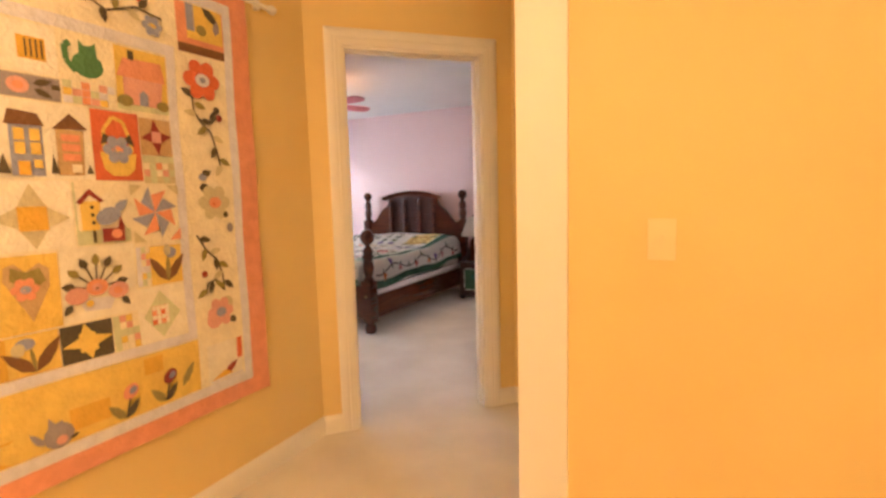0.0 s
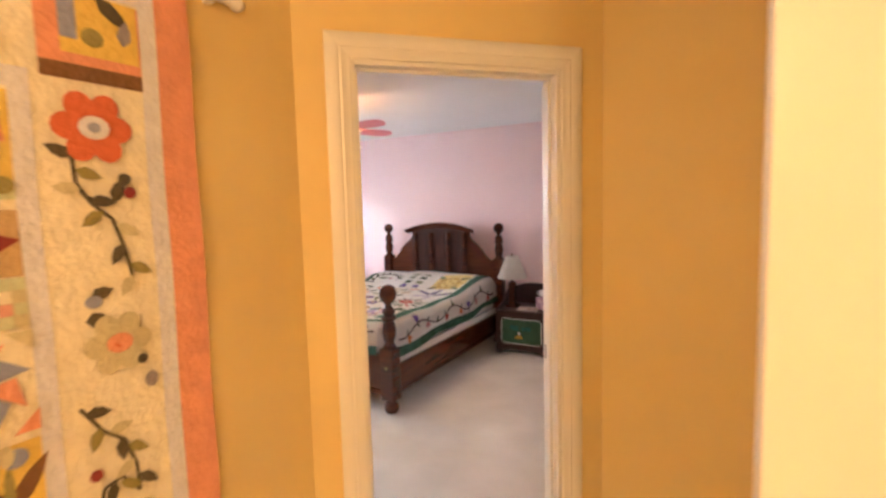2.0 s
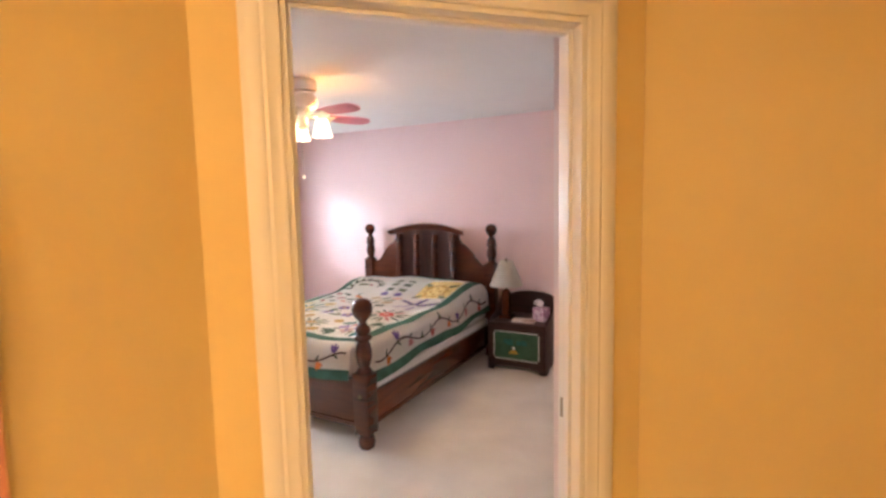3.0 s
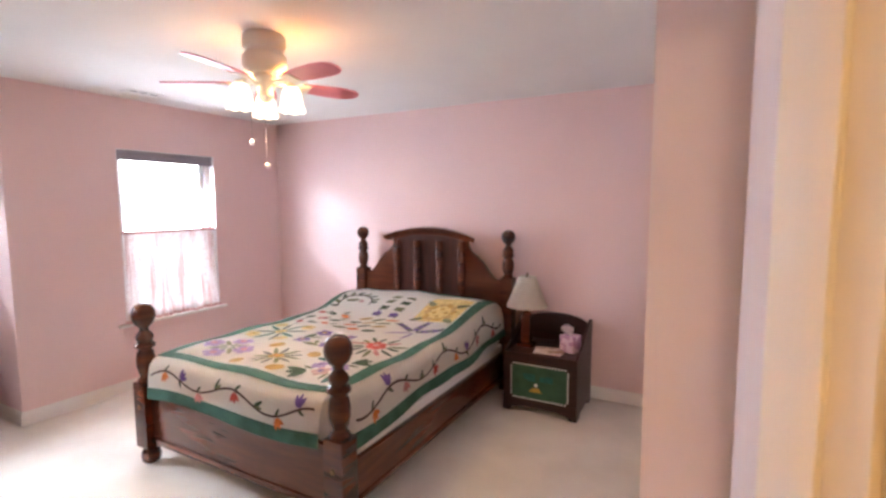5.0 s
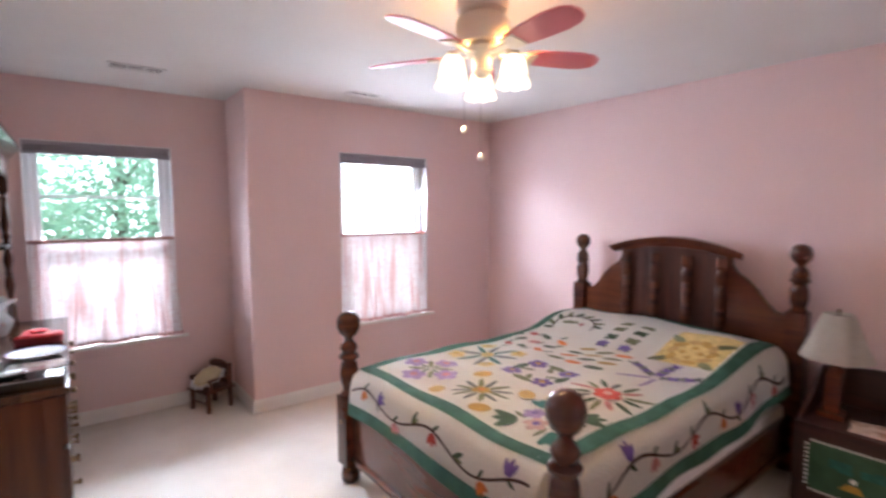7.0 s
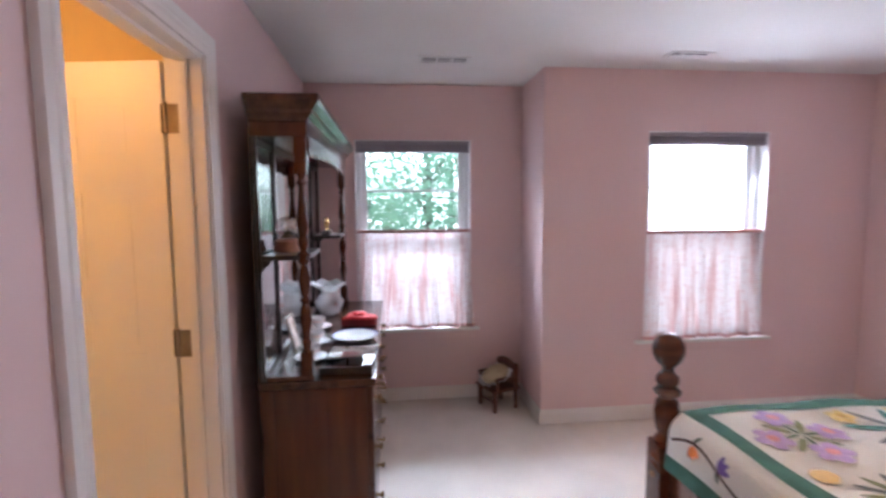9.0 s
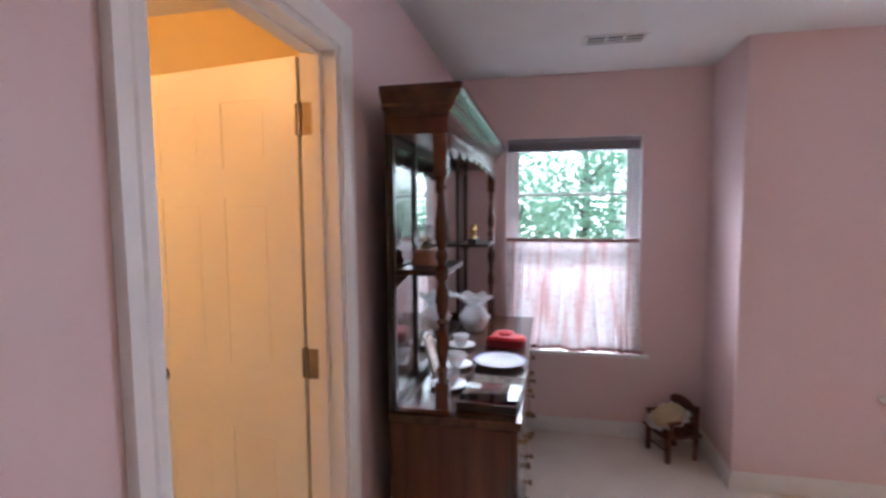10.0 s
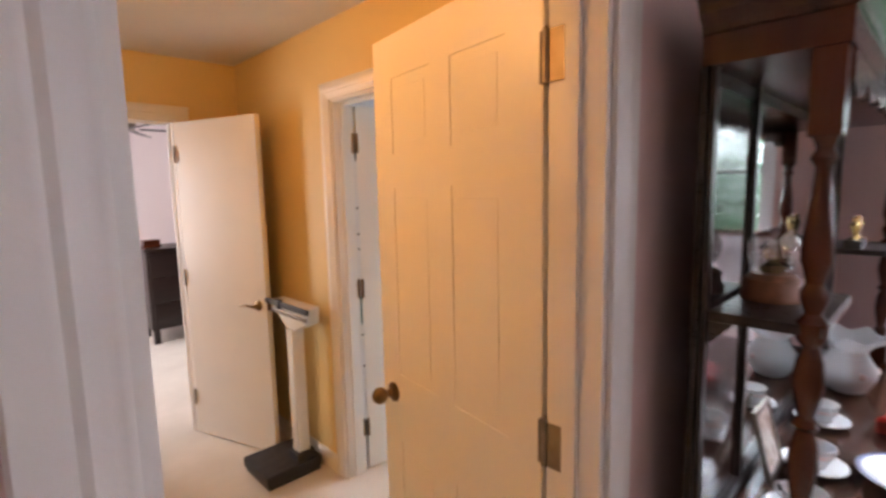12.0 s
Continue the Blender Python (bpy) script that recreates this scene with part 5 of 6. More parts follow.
    cr.faces.new(loops[-1])
    part("crown_moulding", cr, HUTCH_TOP, root, smooth=False)
    pts = [(-LH + 0.06, hz), (LH - 0.06, hz)]
    n = 120
    for i in range(n + 1):
        s = 1 - 2 * i / n
        pts.append((s * (LH - 0.06), hz - 0.018 - 0.028 * abs(math.sin(s * math.pi * 4)) - 0.030 * s * s))
    part("scalloped_apron", prism(pts, lambda u, v, w: Vector((u, dep - 0.020 + w, v)), 0.018), HUTCH, root)


hutch_base()
hutch_top()


def snow_globe(at):
    root = thing("snow_globe", at, "glass snow globe on a brown sculpted base", "snow globe")
    part("base", lathe([(0.0, 0.0), (0.056, 0.0), (0.058, 0.012), (0.050, 0.03), (0.052, 0.045), (0.040, 0.056), (0.0, 0.056)], seg=24), RESIN, root, "brown and rose sculpted base")
    part("globe", ball((0, 0, 0.104), 0.050, seg=36), THIN_GLASS, root, "clear glass ball")
    sc = lathe([(0.0, 0.060), (0.022, 0.060), (0.024, 0.068), (0.010, 0.080), (0.014, 0.092), (0.006, 0.108), (0.0, 0.112)], seg=9)
    part("scene", sc, QC["olive"], root, "tiny green figure inside the globe")


snow_globe((-4.262, 2.418, 1.345))


def trophy(at):
    root = thing("figurine", at, "small gold figure on a black block", "figurine")
    part("block", box(-0.032, 0.032, -0.026, 0.026, 0, 0.032, 0.003), BLACK, root)
    part("figure", lathe([(0.0, 0.032), (0.014, 0.032), (0.006, 0.045), (0.010, 0.065), (0.016, 0.085), (0.008, 0.098), (0.011, 0.112), (0.0, 0.122)], seg=14), GOLD, root)


trophy((-5.46, 2.44, 1.345))
trophy((-5.36, 2.44, 1.345))


def ruffled_vase(at):
    root = thing("vase", at, "white porcelain vase with a wide ruffled rim", "vase")
    bm = bmesh.new()
    seg, rings = 48, []
    for r, z, k in ((0.045, 0, 0), (0.062, 0.012, 0), (0.085, 0.06, 0), (0.088, 0.09, 0), (0.060, 0.135, 0), (0.052, 0.155, 0.1), (0.075, 0.185, 0.5), (0.115, 0.212, 1.0)):
        rings.append([bm.verts.new(((r + 0.010 * k * math.sin(7 * q)) * math.cos(q), (r + 0.010 * k * math.sin(7 * q)) * math.sin(q), z + 0.010 * k * math.sin(7 * q + 1))) for q in (2 * math.pi * i / seg for i in range(seg))])
    for a, b in zip(rings, rings[1:]):
        for k in range(seg):
            bm.faces.new((a[k], a[(k + 1) % seg], b[(k + 1) % seg], b[k]))
    bm.faces.new(rings[0][::-1])
    bmesh.ops.solidify(bm, geom=list(bm.faces), thickness=0.004)
    part("body", bm, PORCELAIN, root)
    for q in (0.6, 1.9, 3.3, 4.6):
        part("painted_flower", ball((0.0845 * math.cos(q), 0.0845 * math.sin(q), 0.082), 0.011, squash=1.2), PALE_ROSE, root, "faint painted rose")


ruffled_vase((-5.28, 2.46, TOPZ))


def teacup(at, turn):
    root = thing("teacup", at, "white porcelain teacup standing on its saucer", "cup", "teacups", turn=turn)
    part("saucer", lathe([(0.0, 0.0), (0.035, 0.0), (0.06, 0.008), (0.075, 0.016), (0.074, 0.018), (0.058, 0.011), (0.033, 0.004), (0.0, 0.004)], seg=28), PORCELAIN, root)
    part("cup", lathe([(0.0, 0.006), (0.022, 0.006), (0.024, 0.012), (0.038, 0.04), (0.045, 0.066), (0.043, 0.066), (0.036, 0.04), (0.02, 0.013), (0.0, 0.012)], seg=28), PORCELAIN, root)
    h = bmesh.new()
    pts = [Vector((0.04 + 0.024 * math.sin(q), 0, 0.042 + 0.018 * math.cos(q))) for q in (math.pi * i / 8 for i in range(9))]
    for a, b in zip(pts, pts[1:]):
        rod(a, b, 0.0035, 8, h)
    part("handle", h, PORCELAIN, root)
    part("painted_band", lathe([(0.0395, 0.040), (0.0405, 0.042), (0.0425, 0.050), (0.0420, 0.052)], seg=28, caps=False), PALE_ROSE, root, "faint pink painted band")


teacup((-4.92, 2.44, TOPZ), 30)
teacup((-4.60, 2.47, TOPZ), 140)
teacup((-4.34, 2.49, TOPZ), 250)


def heart_box(at):
    root = thing("heart_box", at, "red satin heart-shaped box with a dark red side", "box", turn=35)
    pts = []
    for i in range(40):
        q = 2 * math.pi * i / 40
        pts.append((0.0072 * 16 * math.sin(q) ** 3, 0.0072 * (13 * math.cos(q) - 5 * math.cos(2 * q) - 2 * math.cos(3 * q) - math.cos(4 * q))))
    part("tray", prism(pts, lambda u, v, w: Vector((u * 0.97, v * 0.97, w)), 0.036), DARK_RED, root, "dark red card side")
    lid = prism(pts, lambda u, v, w: Vector((u * (1 - 0.1 * (w > 0.01)), v * (1 - 0.1 * (w > 0.01)), 0.0365 + w)), 0.014)
    part("lid", lid, RED, root, "shiny red satin lid")
    bow = bmesh.new()
    for q in range(5):
        ball((0.022 * math.cos(q * 1.257), 0.022 * math.sin(q * 1.257), 0.058), 0.017, bow, 0.6, 10)
    part("bow", bow, RED, root, "red ribbon bow")


heart_box((-5.02, 2.665, TOPZ))
root = thing("plate", (-4.66, 2.668, TOPZ), "round white porcelain plate on the dresser top", "plate")
part("dish", lathe([(0.0, 0.0), (0.06, 0.0), (0.065, 0.006), (0.085, 0.010), (0.118, 0.024), (0.120, 0.027), (0.117, 0.0275), (0.085, 0.014), (0.06, 0.009), (0.0, 0.008)], seg=48), PORCELAIN, root)
part("rim_line", lathe([(0.110, 0.0262), (0.116, 0.0285), (0.118, 0.0282)], seg=48, caps=False), QC["blue"], root, "thin blue rim line")
root = thing("display_case", (-4.265, 2.678, TOPZ), "flat black display case with a glass lid", "display case", turn=-4)
part("case", box(-0.15, 0.15, -0.11, 0.11, 0.0, 0.030, 0.003), BLACK, root)
part("backing", box(-0.138, 0.138, -0.098, 0.098, 0.0302, 0.0315), PAPER, root)
part("picture", box(-0.06, 0.03, -0.05, 0.03, 0.0317, 0.0326), QC["rose"], root, "small red picture")
part("picture", box(0.05, 0.11, -0.02, 0.06, 0.0317, 0.0326), QC["blue"], root, "small grey picture")
part("glass_lid", box(-0.147, 0.147, -0.107, 0.107, 0.0328, 0.0365, 0.001), CRYSTAL, root, "glass lid")
root = thing("picture_frame", (-4.50, 2.40, TOPZ), "small silver picture frame leaning on the mirror", "picture frame", turn=0)
tilt = Matrix.Rotation(radians(14), 4, "X")
for a in ((-0.07, 0.07, 0, 0.010, 0.0, 0.014), (-0.07, 0.07, 0, 0.010, 0.166, 0.18), (-0.07, -0.056, 0, 0.010, 0.0142, 0.1658), (0.056, 0.07, 0, 0.010, 0.0142, 0.1658)):
    part("frame_side", box(*a, 0.003, m=tilt), NICKEL, root)
part("photo", box(-0.055, 0.055, 0.003, 0.006, 0.0145, 0.1655, m=tilt), PAPER, root)


# ---- small chair with a cushion in the alcove ----
def doll_chair():
    root = thing("doll_chair", (-5.64, 3.66, 0), "small brown wooden toy chair in the corner", "toy chair", turn=-158)
    for x in (-0.10, 0.10):
        part("leg", box(x - 0.013, x + 0.013, 0.082, 0.108, 0.0, 0.152, 0.004), PINE, root)
        part("back_post", box(x - 0.013, x + 0.013, -0.108, -0.082, 0.0, 0.345, 0.004), PINE, root)
    part("seat", box(-0.125, 0.125, -0.12, 0.12, 0.1525, 0.172, 0.006), PINE, root)
    pts = [(-0.115, 0.19), (0.115, 0.19)] + [(0.115 * math.cos(math.pi * i / 10), 0.325 + 0.045 * math.sin(math.pi * i / 10)) for i in range(11)]
    part("top_slat", prism(pts, lambda u, v, w: Vector((u, -0.080 + w, v)), 0.012), PINE, root)
    part("stretcher", rod((-0.1, 0.095, 0.07), (0.1, 0.095, 0.07), 0.007), PINE, root)
    for x in (-0.115, 0.115):
        part("arm", box(x - 0.012, x + 0.012, -0.08, 0.10, 0.245, 0.262, 0.005), PINE, root)
        part("arm_post", box(x - 0.009, x + 0.009, 0.075, 0.093, 0.1725, 0.2445, 0.003), PINE, root)
    pad = thing("cushion", (-5.637, 3.655, 0.1735), "round cream cushion with a white ruffle on the toy chair", "cushion", turn=-158)
    lean = Matrix.Translation((0, 0.005, 0.050)) @ Matrix.Rotation(radians(-26), 4, "X") @ Matrix.Scale(1.12, 4)
    bm = lathe([(0.0, 0.0), (0.06, 0.002), (0.088, 0.014), (0.095, 0.030), (0.088, 0.048), (0.060, 0.060), (0.0, 0.065)], seg=32, m=lean)
    for v in bm.verts:
        v.co += 0.004 * noise.noise_vector(v.co * 22)
    part("pad", bm, CREAM, pad)
    bm = bmesh.new()
    seg, rings = 72, []
    for rr, k in ((0.090, 0.2), (0.106, 0.7), (0.124, 1.2)):
        rings.append([bm.verts.new(lean @ Vector((rr * math.cos(q), rr * math.sin(q), 0.030 + 0.008 * k * math.sin(14 * q) + 0.003 * math.sin(9 * q)))) for q in (2 * math.pi * n / seg for n in range(seg))])
    for a, b in zip(rings, rings[1:]):
        for n in range(seg):
            bm.faces.new((a[n], a[(n + 1) % seg], b[(n + 1) % seg], b[n]))
    bmesh.ops.solidify(bm, geom=list(bm.faces), thickness=0.003)
    part("ruffle", bm, TISSUE, pad, "white gathered ruffle")


doll_chair()

# ---- dark metal strip on the wall by the nightstand ----
root = thing("wall_rod", (XE, 4.7, 1.98), "thin black metal rail fixed flat to the wall", "rail")
part("rail", box(-0.009, -0.001, 0.10, 0.86, -0.012, 0.012, 0.002), BLACK, root)
part("end_plate", box(-0.012, -0.001, 0.862, 1.02, -0.045, 0.030, 0.004), BLACK, root, "dark end plate")

# ---- landing: physician's scale, far bedroom ----
root = thing("scale", (-4.205, 0.10, 0), "white upright beam scale on a black platform", "scale", turn=0)
part("platform", box(-0.165, 0.165, -0.15, 0.16, 0.03, 0.085, 0.010), SCALE_BLACK, root, "black rubber-topped platform")
part("foot_base", box(-0.155, 0.155, -0.14, 0.15, 0.0, 0.029, 0.004), BLACK, root)
part("column", box(-0.115, -0.045, 0.05, 0.12, 0.0855, 0.84, 0.006), SCALE_WHITE, root)
part("collar", box(-0.135, -0.025, 0.03, 0.14, 0.0855, 0.13, 0.006), SCALE_BLACK, root)
hd = prism([(-0.19, 0.94), (-0.20, 0.985), (0.20, 0.985), (0.19, 0.90), (0.06, 0.845), (-0.04, 0.845)], lambda u, v, w: Vector((-0.125 + w, 0.085 + u, v)), 0.075)
part("head", hd, SCALE_WHITE, root)
part("beam", box(-0.05, -0.035, -0.13, 0.31, 0.955, 0.985, 0.003), BLACK, root, "black weighing beam")
part("beam", box(-0.05, -0.038, -0.11, 0.29, 0.915, 0.935, 0.003), NICKEL, root, "metal weighing beam")
part("weight", box(-0.058, -0.028, -0.03, 0.01, 0.945, 0.995, 0.004), BLACK, root)
part("balance_tip", box(-0.06, -0.03, -0.17, -0.13, 0.955, 0.985, 0.004), BLACK, root)


def bed_end():
    root = thing("chest", (-4.87, -3.35, 0), "dark wooden chest against the far bedroom wall", "chest")
    part("body", box(-0.55, 0.55, -0.25, 0.25, 0.16, 1.0, 0.006), BLACKWOOD, root)
    part("top_board", box(-0.57, 0.57, -0.26, 0.27, 1.001, 1.03, 0.006), BLACKWOOD, root)
    for x in (-0.5, 0.5):
        for y in (-0.2, 0.2):
            part("leg", box(x - 0.03, x + 0.03, y - 0.03, y + 0.03, 0, 0.159, 0.004), BLACKWOOD, root)
    for j in range(3):
        part("drawer", box(-0.52, 0.52, 0.2505, 0.262, 0.20 + j * 0.265, 0.445 + j * 0.265, 0.004), BLACKWOOD, root)


bed_end()
single("wooden_box", box(-4.50, -4.34, -3.36, -3.22, 1.0305, 1.115, 0.004), WALNUT, "small dark wooden box on the chest", "box")
root = thing("ceiling_fan", (-4.15, -2.55, H), "dark-bladed ceiling fan in the far bedroom", "ceiling fan")
part("motor_housing", lathe([(0.0, 0.0), (0.09, 0.0), (0.10, -0.1), (0.06, -0.26), (0.0, -0.26)], seg=24), NICKEL, root)
for i in range(5):
    m = Matrix.Rotation(radians(100 + 72 * i), 4, "Z") @ Matrix.Translation((0, 0, -0.25)) @ Matrix.Rotation(radians(12), 4, "X")
    part("blade", box(0.10, 0.60, -0.06, 0.06, -0.004, 0.004, 0.003, m=m), BLACKWOOD, root)

# dotted white strip standing in for the see-through gap at the side room's door edge
root = thing("hinge_gap_strip", (XC - 0.1245, DC[0] + 0.0212, 0.0), "thin white strip with dark dots in place of the hinge gap", "height chart")
part("strip", box(-0.012, 0.012, 0.0, 0.0012, 0.30, 1.75), PORCELAIN, root)
for z in (1.50, 1.36, 1.28, 0.80, 0.62):
    part("mark", box(-0.006, 0.006, 0.0012, 0.002, z - 0.006, z + 0.006), BLACK, root)
part("mark", box(-0.005, 0.005, 0.0012, 0.002, 0.86, 1.02), QC["teal"], root, "teal band")


# ---- unseen ceiling lights, added to go with the hall fill lamps ----
def added_dome_light(at):
    root = thing("added_ceiling_light", at, "round frosted glass ceiling light, lit, added out of view", "ceiling light", "hall ceiling lights")
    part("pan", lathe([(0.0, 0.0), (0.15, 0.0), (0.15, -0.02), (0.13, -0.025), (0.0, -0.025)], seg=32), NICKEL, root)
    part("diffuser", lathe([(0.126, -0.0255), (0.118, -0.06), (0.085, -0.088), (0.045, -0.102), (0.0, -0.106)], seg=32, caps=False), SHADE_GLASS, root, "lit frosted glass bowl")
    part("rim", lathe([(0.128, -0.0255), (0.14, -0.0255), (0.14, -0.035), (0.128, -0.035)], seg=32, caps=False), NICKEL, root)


added_dome_light((1.05, -0.75, H))
added_dome_light((-0.80, -0.15, H))
added_dome_light((-3.11, 1.15, H))

# ---- hall: switch plate ----
PLATE = material("ivory_plastic", (0.80, 0.68, 0.42), 0.35, (0.78, 0.66, 0.40), 8)
root = thing("light_switch", (0.10, 1.8345, 1.135), "ivory light switch plate on the yellow wall", "light switch")
part("plate", box(-0.036, 0.036, -0.005, 0.0, -0.058, 0.058, 0.003), PLATE, root)
part("toggle", box(-0.005, 0.005, -0.014, -0.005, -0.004, 0.013, 0.002), PLATE, root)
for z in (-0.03, 0.03):
    part("screw", lathe([(0.0, 0.0), (0.003, 0.0), (0.0025, 0.001), (0.0, 0.0012)], m=Matrix.Translation((0, -0.005, z)) @ Matrix.Rotation(radians(90), 4, "X"), seg=8), PLATE, root)


# ---- trees outside ----
def tree(at, height, crown, seed, leaves, mat, group="garden trees"):
    rnd = random.Random(seed)
    root = thing("tree", at, "leafy broadleaf tree in full summer leaf", "tree", group)
    tr = bmesh.new()
    pts = [Vector((0, 0, 0)), Vector((0.1, 0.05, height * 0.3)), Vector((-0.05, 0.1, height * 0.6)), Vector((0.05, 0.0, height * 0.9))]
    rs = [0.17, 0.13, 0.09, 0.03]
    for i in range(3):
        rod(pts[i], pts[i + 1], rs[i], 9, tr, rs[i + 1])
    tips = [pts[3]]
    for k in range(15):
        q, f = k * 2.4 + rnd.uniform(-0.3, 0.3), rnd.uniform(0.18, 0.85)
        a = pts[0].lerp(pts[3], f)
        b = a + Vector((math.cos(q), math.sin(q), rnd.uniform(0.1, 0.7))) * crown * rnd.uniform(0.55, 1.0) * (1.15 - f * 0.6)
        rod(a, b, 0.05, 6, tr, 0.012)
        tips += [b, a.lerp(b, 0.6)]
    part("trunk", tr, BARK, root)
    verts, faces = [], []
    for i in range(leaves):
        c = rnd.choice(tips)
        p = c + Vector((rnd.gauss(0, 1), rnd.gauss(0, 1), rnd.gauss(0, 0.8))) * crown * 0.24
        u = Vector((rnd.gauss(0, 1), rnd.gauss(0, 1), rnd.gauss(0, 0.6))).normalized()
        w = u.cross(Vector((rnd.gauss(0, 1), rnd.gauss(0, 1), rnd.gauss(0, 1)))).normalized()
        s = rnd.uniform(0.045, 0.095)
        k = len(verts)
        verts += [p - u * s, p + w * s * 0.5, p + u * s, p - w * s * 0.5]
        faces.append((k, k + 1, k + 2, k + 3))
    me = bpy.data.meshes.new("crown")
    me.from_pydata(verts, [], faces)
    me.materials.append(mat)
    ob = new("crown", me)
    ob.parent = root


for i, (x, y, h, c, mt) in enumerate(((-11.5, 2.2, 6.6, 2.0, LEAF), (-12.2, 5.2, 6.2, 1.9, LEAF2), (-14.5, 0.4, 8.0, 2.4, LEAF2), (-15.5, 3.8, 8.5, 2.5, LEAF), (-13.0, -1.6, 7.0, 2.2, LEAF), (-17.0, 7.0, 8.0, 2.5, LEAF2), (-19.0, 1.8, 9.0, 2.9, LEAF2), (-20.0, 5.0, 9.0, 2.9, LEAF))):
    tree((x, y, -3.0), h, c, 20 + i, 4200 if x > -15 else 6500, mt)


# ---- hanging quilt in the hall ----
HQ = {k: material("hall_quilt_" + k, c, 0.92, tuple(v * 0.88 for v in c), 24, bump=0.45, bump_scale=70) for k, c in {
    "cream": (0.88, 0.83, 0.70), "white": (0.88, 0.86, 0.80), "coral": (0.78, 0.35, 0.23), "lavender": (0.76, 0.77, 0.90), "yellow": (0.80, 0.60, 0.16), "gold": (0.74, 0.46, 0.08), "green": (0.10, 0.26, 0.12),
    "dark": (0.10, 0.085, 0.06), "olive": (0.30, 0.27, 0.10), "sage": (0.62, 0.58, 0.40), "red": (0.65, 0.16, 0.08), "maroon": (0.28, 0.045, 0.045), "pink": (0.74, 0.40, 0.36), "blue": (0.32, 0.36, 0.55),
    "brown": (0.20, 0.10, 0.05), "tan": (0.56, 0.40, 0.22), "mint": (0.62, 0.68, 0.50), "grey": (0.33, 0.31, 0.36)}.items()}
HK = list(HQ)
HMATS = [HQ[k] for k in HK]
QX = -1.5785
Y0, Y1, Z0, Z1 = 0.22, 1.928, 0.415, 2.145


def wave(y, z):
    """How far the hanging cloth stands off the wall."""
    return 0.012 + 0.004 * math.sin(y * 9 + z * 2) + 0.003 * math.sin(z * 11 - y * 4) + 0.010 * max(0.0, (0.9 - z) / 0.5) * (0.5 + 0.5 * math.sin(y * 7))


def q3(y, z, lift):
    return Vector((QX + wave(y, z) + lift, y, z))


hq = thing("wall_quilt", (0, 0, 0), "colourful patchwork applique quilt hanging on the yellow wall", "quilt")


def shape_mesh(bm, pts, up, mi=0):
    """One cut of cloth, an outline or a gridded rectangle, following the hang of the quilt."""
    if len(pts) == 4 and not isinstance(pts[0], tuple):
        a, b, c, d = pts
        na, nb = max(1, int((b - a) / 0.05)), max(1, int((d - c) / 0.05))
        g = [[bm.verts.new(q3(a + (b - a) * i / na, c + (d - c) * j / nb, up)) for i in range(na + 1)] for j in range(nb + 1)]
        for j in range(nb):
            for i in range(na):
                bm.faces.new((g[j][i], g[j][i + 1], g[j + 1][i + 1], g[j + 1][i])).material_index = mi
    else:
        bm.faces.new([bm.verts.new(q3(y, z, up)) for y, z in pts]).material_index = mi
    return bm


def extent(pts):
    if len(pts) == 4 and not isinstance(pts[0], tuple):
        return abs((pts[1] - pts[0]) * (pts[3] - pts[2]))
    return abs(sum(a * d - b * c for (a, b), (c, d) in zip(pts, pts[1:] + pts[:1]))) / 2


def patch(name, shapes, label="", lift=0.002):
    """A sewn block: a ground with cuts of cloth (colour, outline or grid rectangle), each laid over the last."""
    base = part(name, shape_mesh(bmesh.new(), shapes[0][1], lift), HQ[shapes[0][0]], hq, label)
    trim = None
    for k, (col, pts) in enumerate(shapes[1:], 1):
        up = lift + 0.0009 * min(k, 9)
        if extent(pts) > 0.00035:
            part("cloth_piece", shape_mesh(bmesh.new(), pts, up), HQ[col], base)
        else:
            trim = shape_mesh(trim or bmesh.new(), pts, up, HK.index(col))
    if trim:
        tagged(part("stitched_detail", trim, HMATS, base), kind="stuff")
    return base


def oval(y, z, ry, rz, turn=0.0, n=12):
    c, s = math.cos(turn), math.sin(turn)
    return [(y + ry * math.cos(2 * math.pi * i / n) * c - rz * math.sin(2 * math.pi * i / n) * s, z + ry * math.cos(2 * math.pi * i / n) * s + rz * math.sin(2 * math.pi * i / n) * c) for i in range(n)]


def leafpt(y, z, ang, ln, wd):
    c, s = math.cos(ang), math.sin(ang)
    return [(y + u * c - v * s, z + u * s + v * c) for u, v in ((0, 0), (ln * 0.3, wd / 2), (ln * 0.65, wd * 0.42), (ln, 0), (ln * 0.65, -wd * 0.42), (ln * 0.3, -wd / 2))]


def line(pts, w=0.004):
    out = []
    for (a, b), (c, d) in zip(pts, pts[1:]):
        ln = math.hypot(c - a, d - b) or 1
        n, m = -(d - b) / ln * w, (c - a) / ln * w
        out.append([(a + n, b + m), (a - n, b - m), (c - n, d - m), (c + n, d + m)])
    return out


# ground, borders and binding
bm = bmesh.new()
na, nb = 60, 60
g = [[bm.verts.new(q3(Y0 + (Y1 - Y0) * i / na, Z0 + (Z1 - Z0) * j / nb, 0)) for i in range(na + 1)] for j in range(nb + 1)]
for j in range(nb):
    for i in range(na):
        bm.faces.new((g[j][i], g[j][i + 1], g[j + 1][i + 1], g[j + 1][i]))
part("ground_cloth", bm, HQ["cream"], hq)
part("batting", box(-1.5785, -1.5755, Y0 + 0.004, Y1 - 0.004, Z0 + 0.004, Z1 - 0.004), HQ["coral"], hq)
for a in ((1.840, Y1, Z0, Z1), (Y0, 0.31, Z0, Z1), (0.31, 1.840, Z0, 0.485), (0.31, 1.840, 2.075, Z1)):
    patch("coral_border", [("coral", a)], "coral outer border strip")
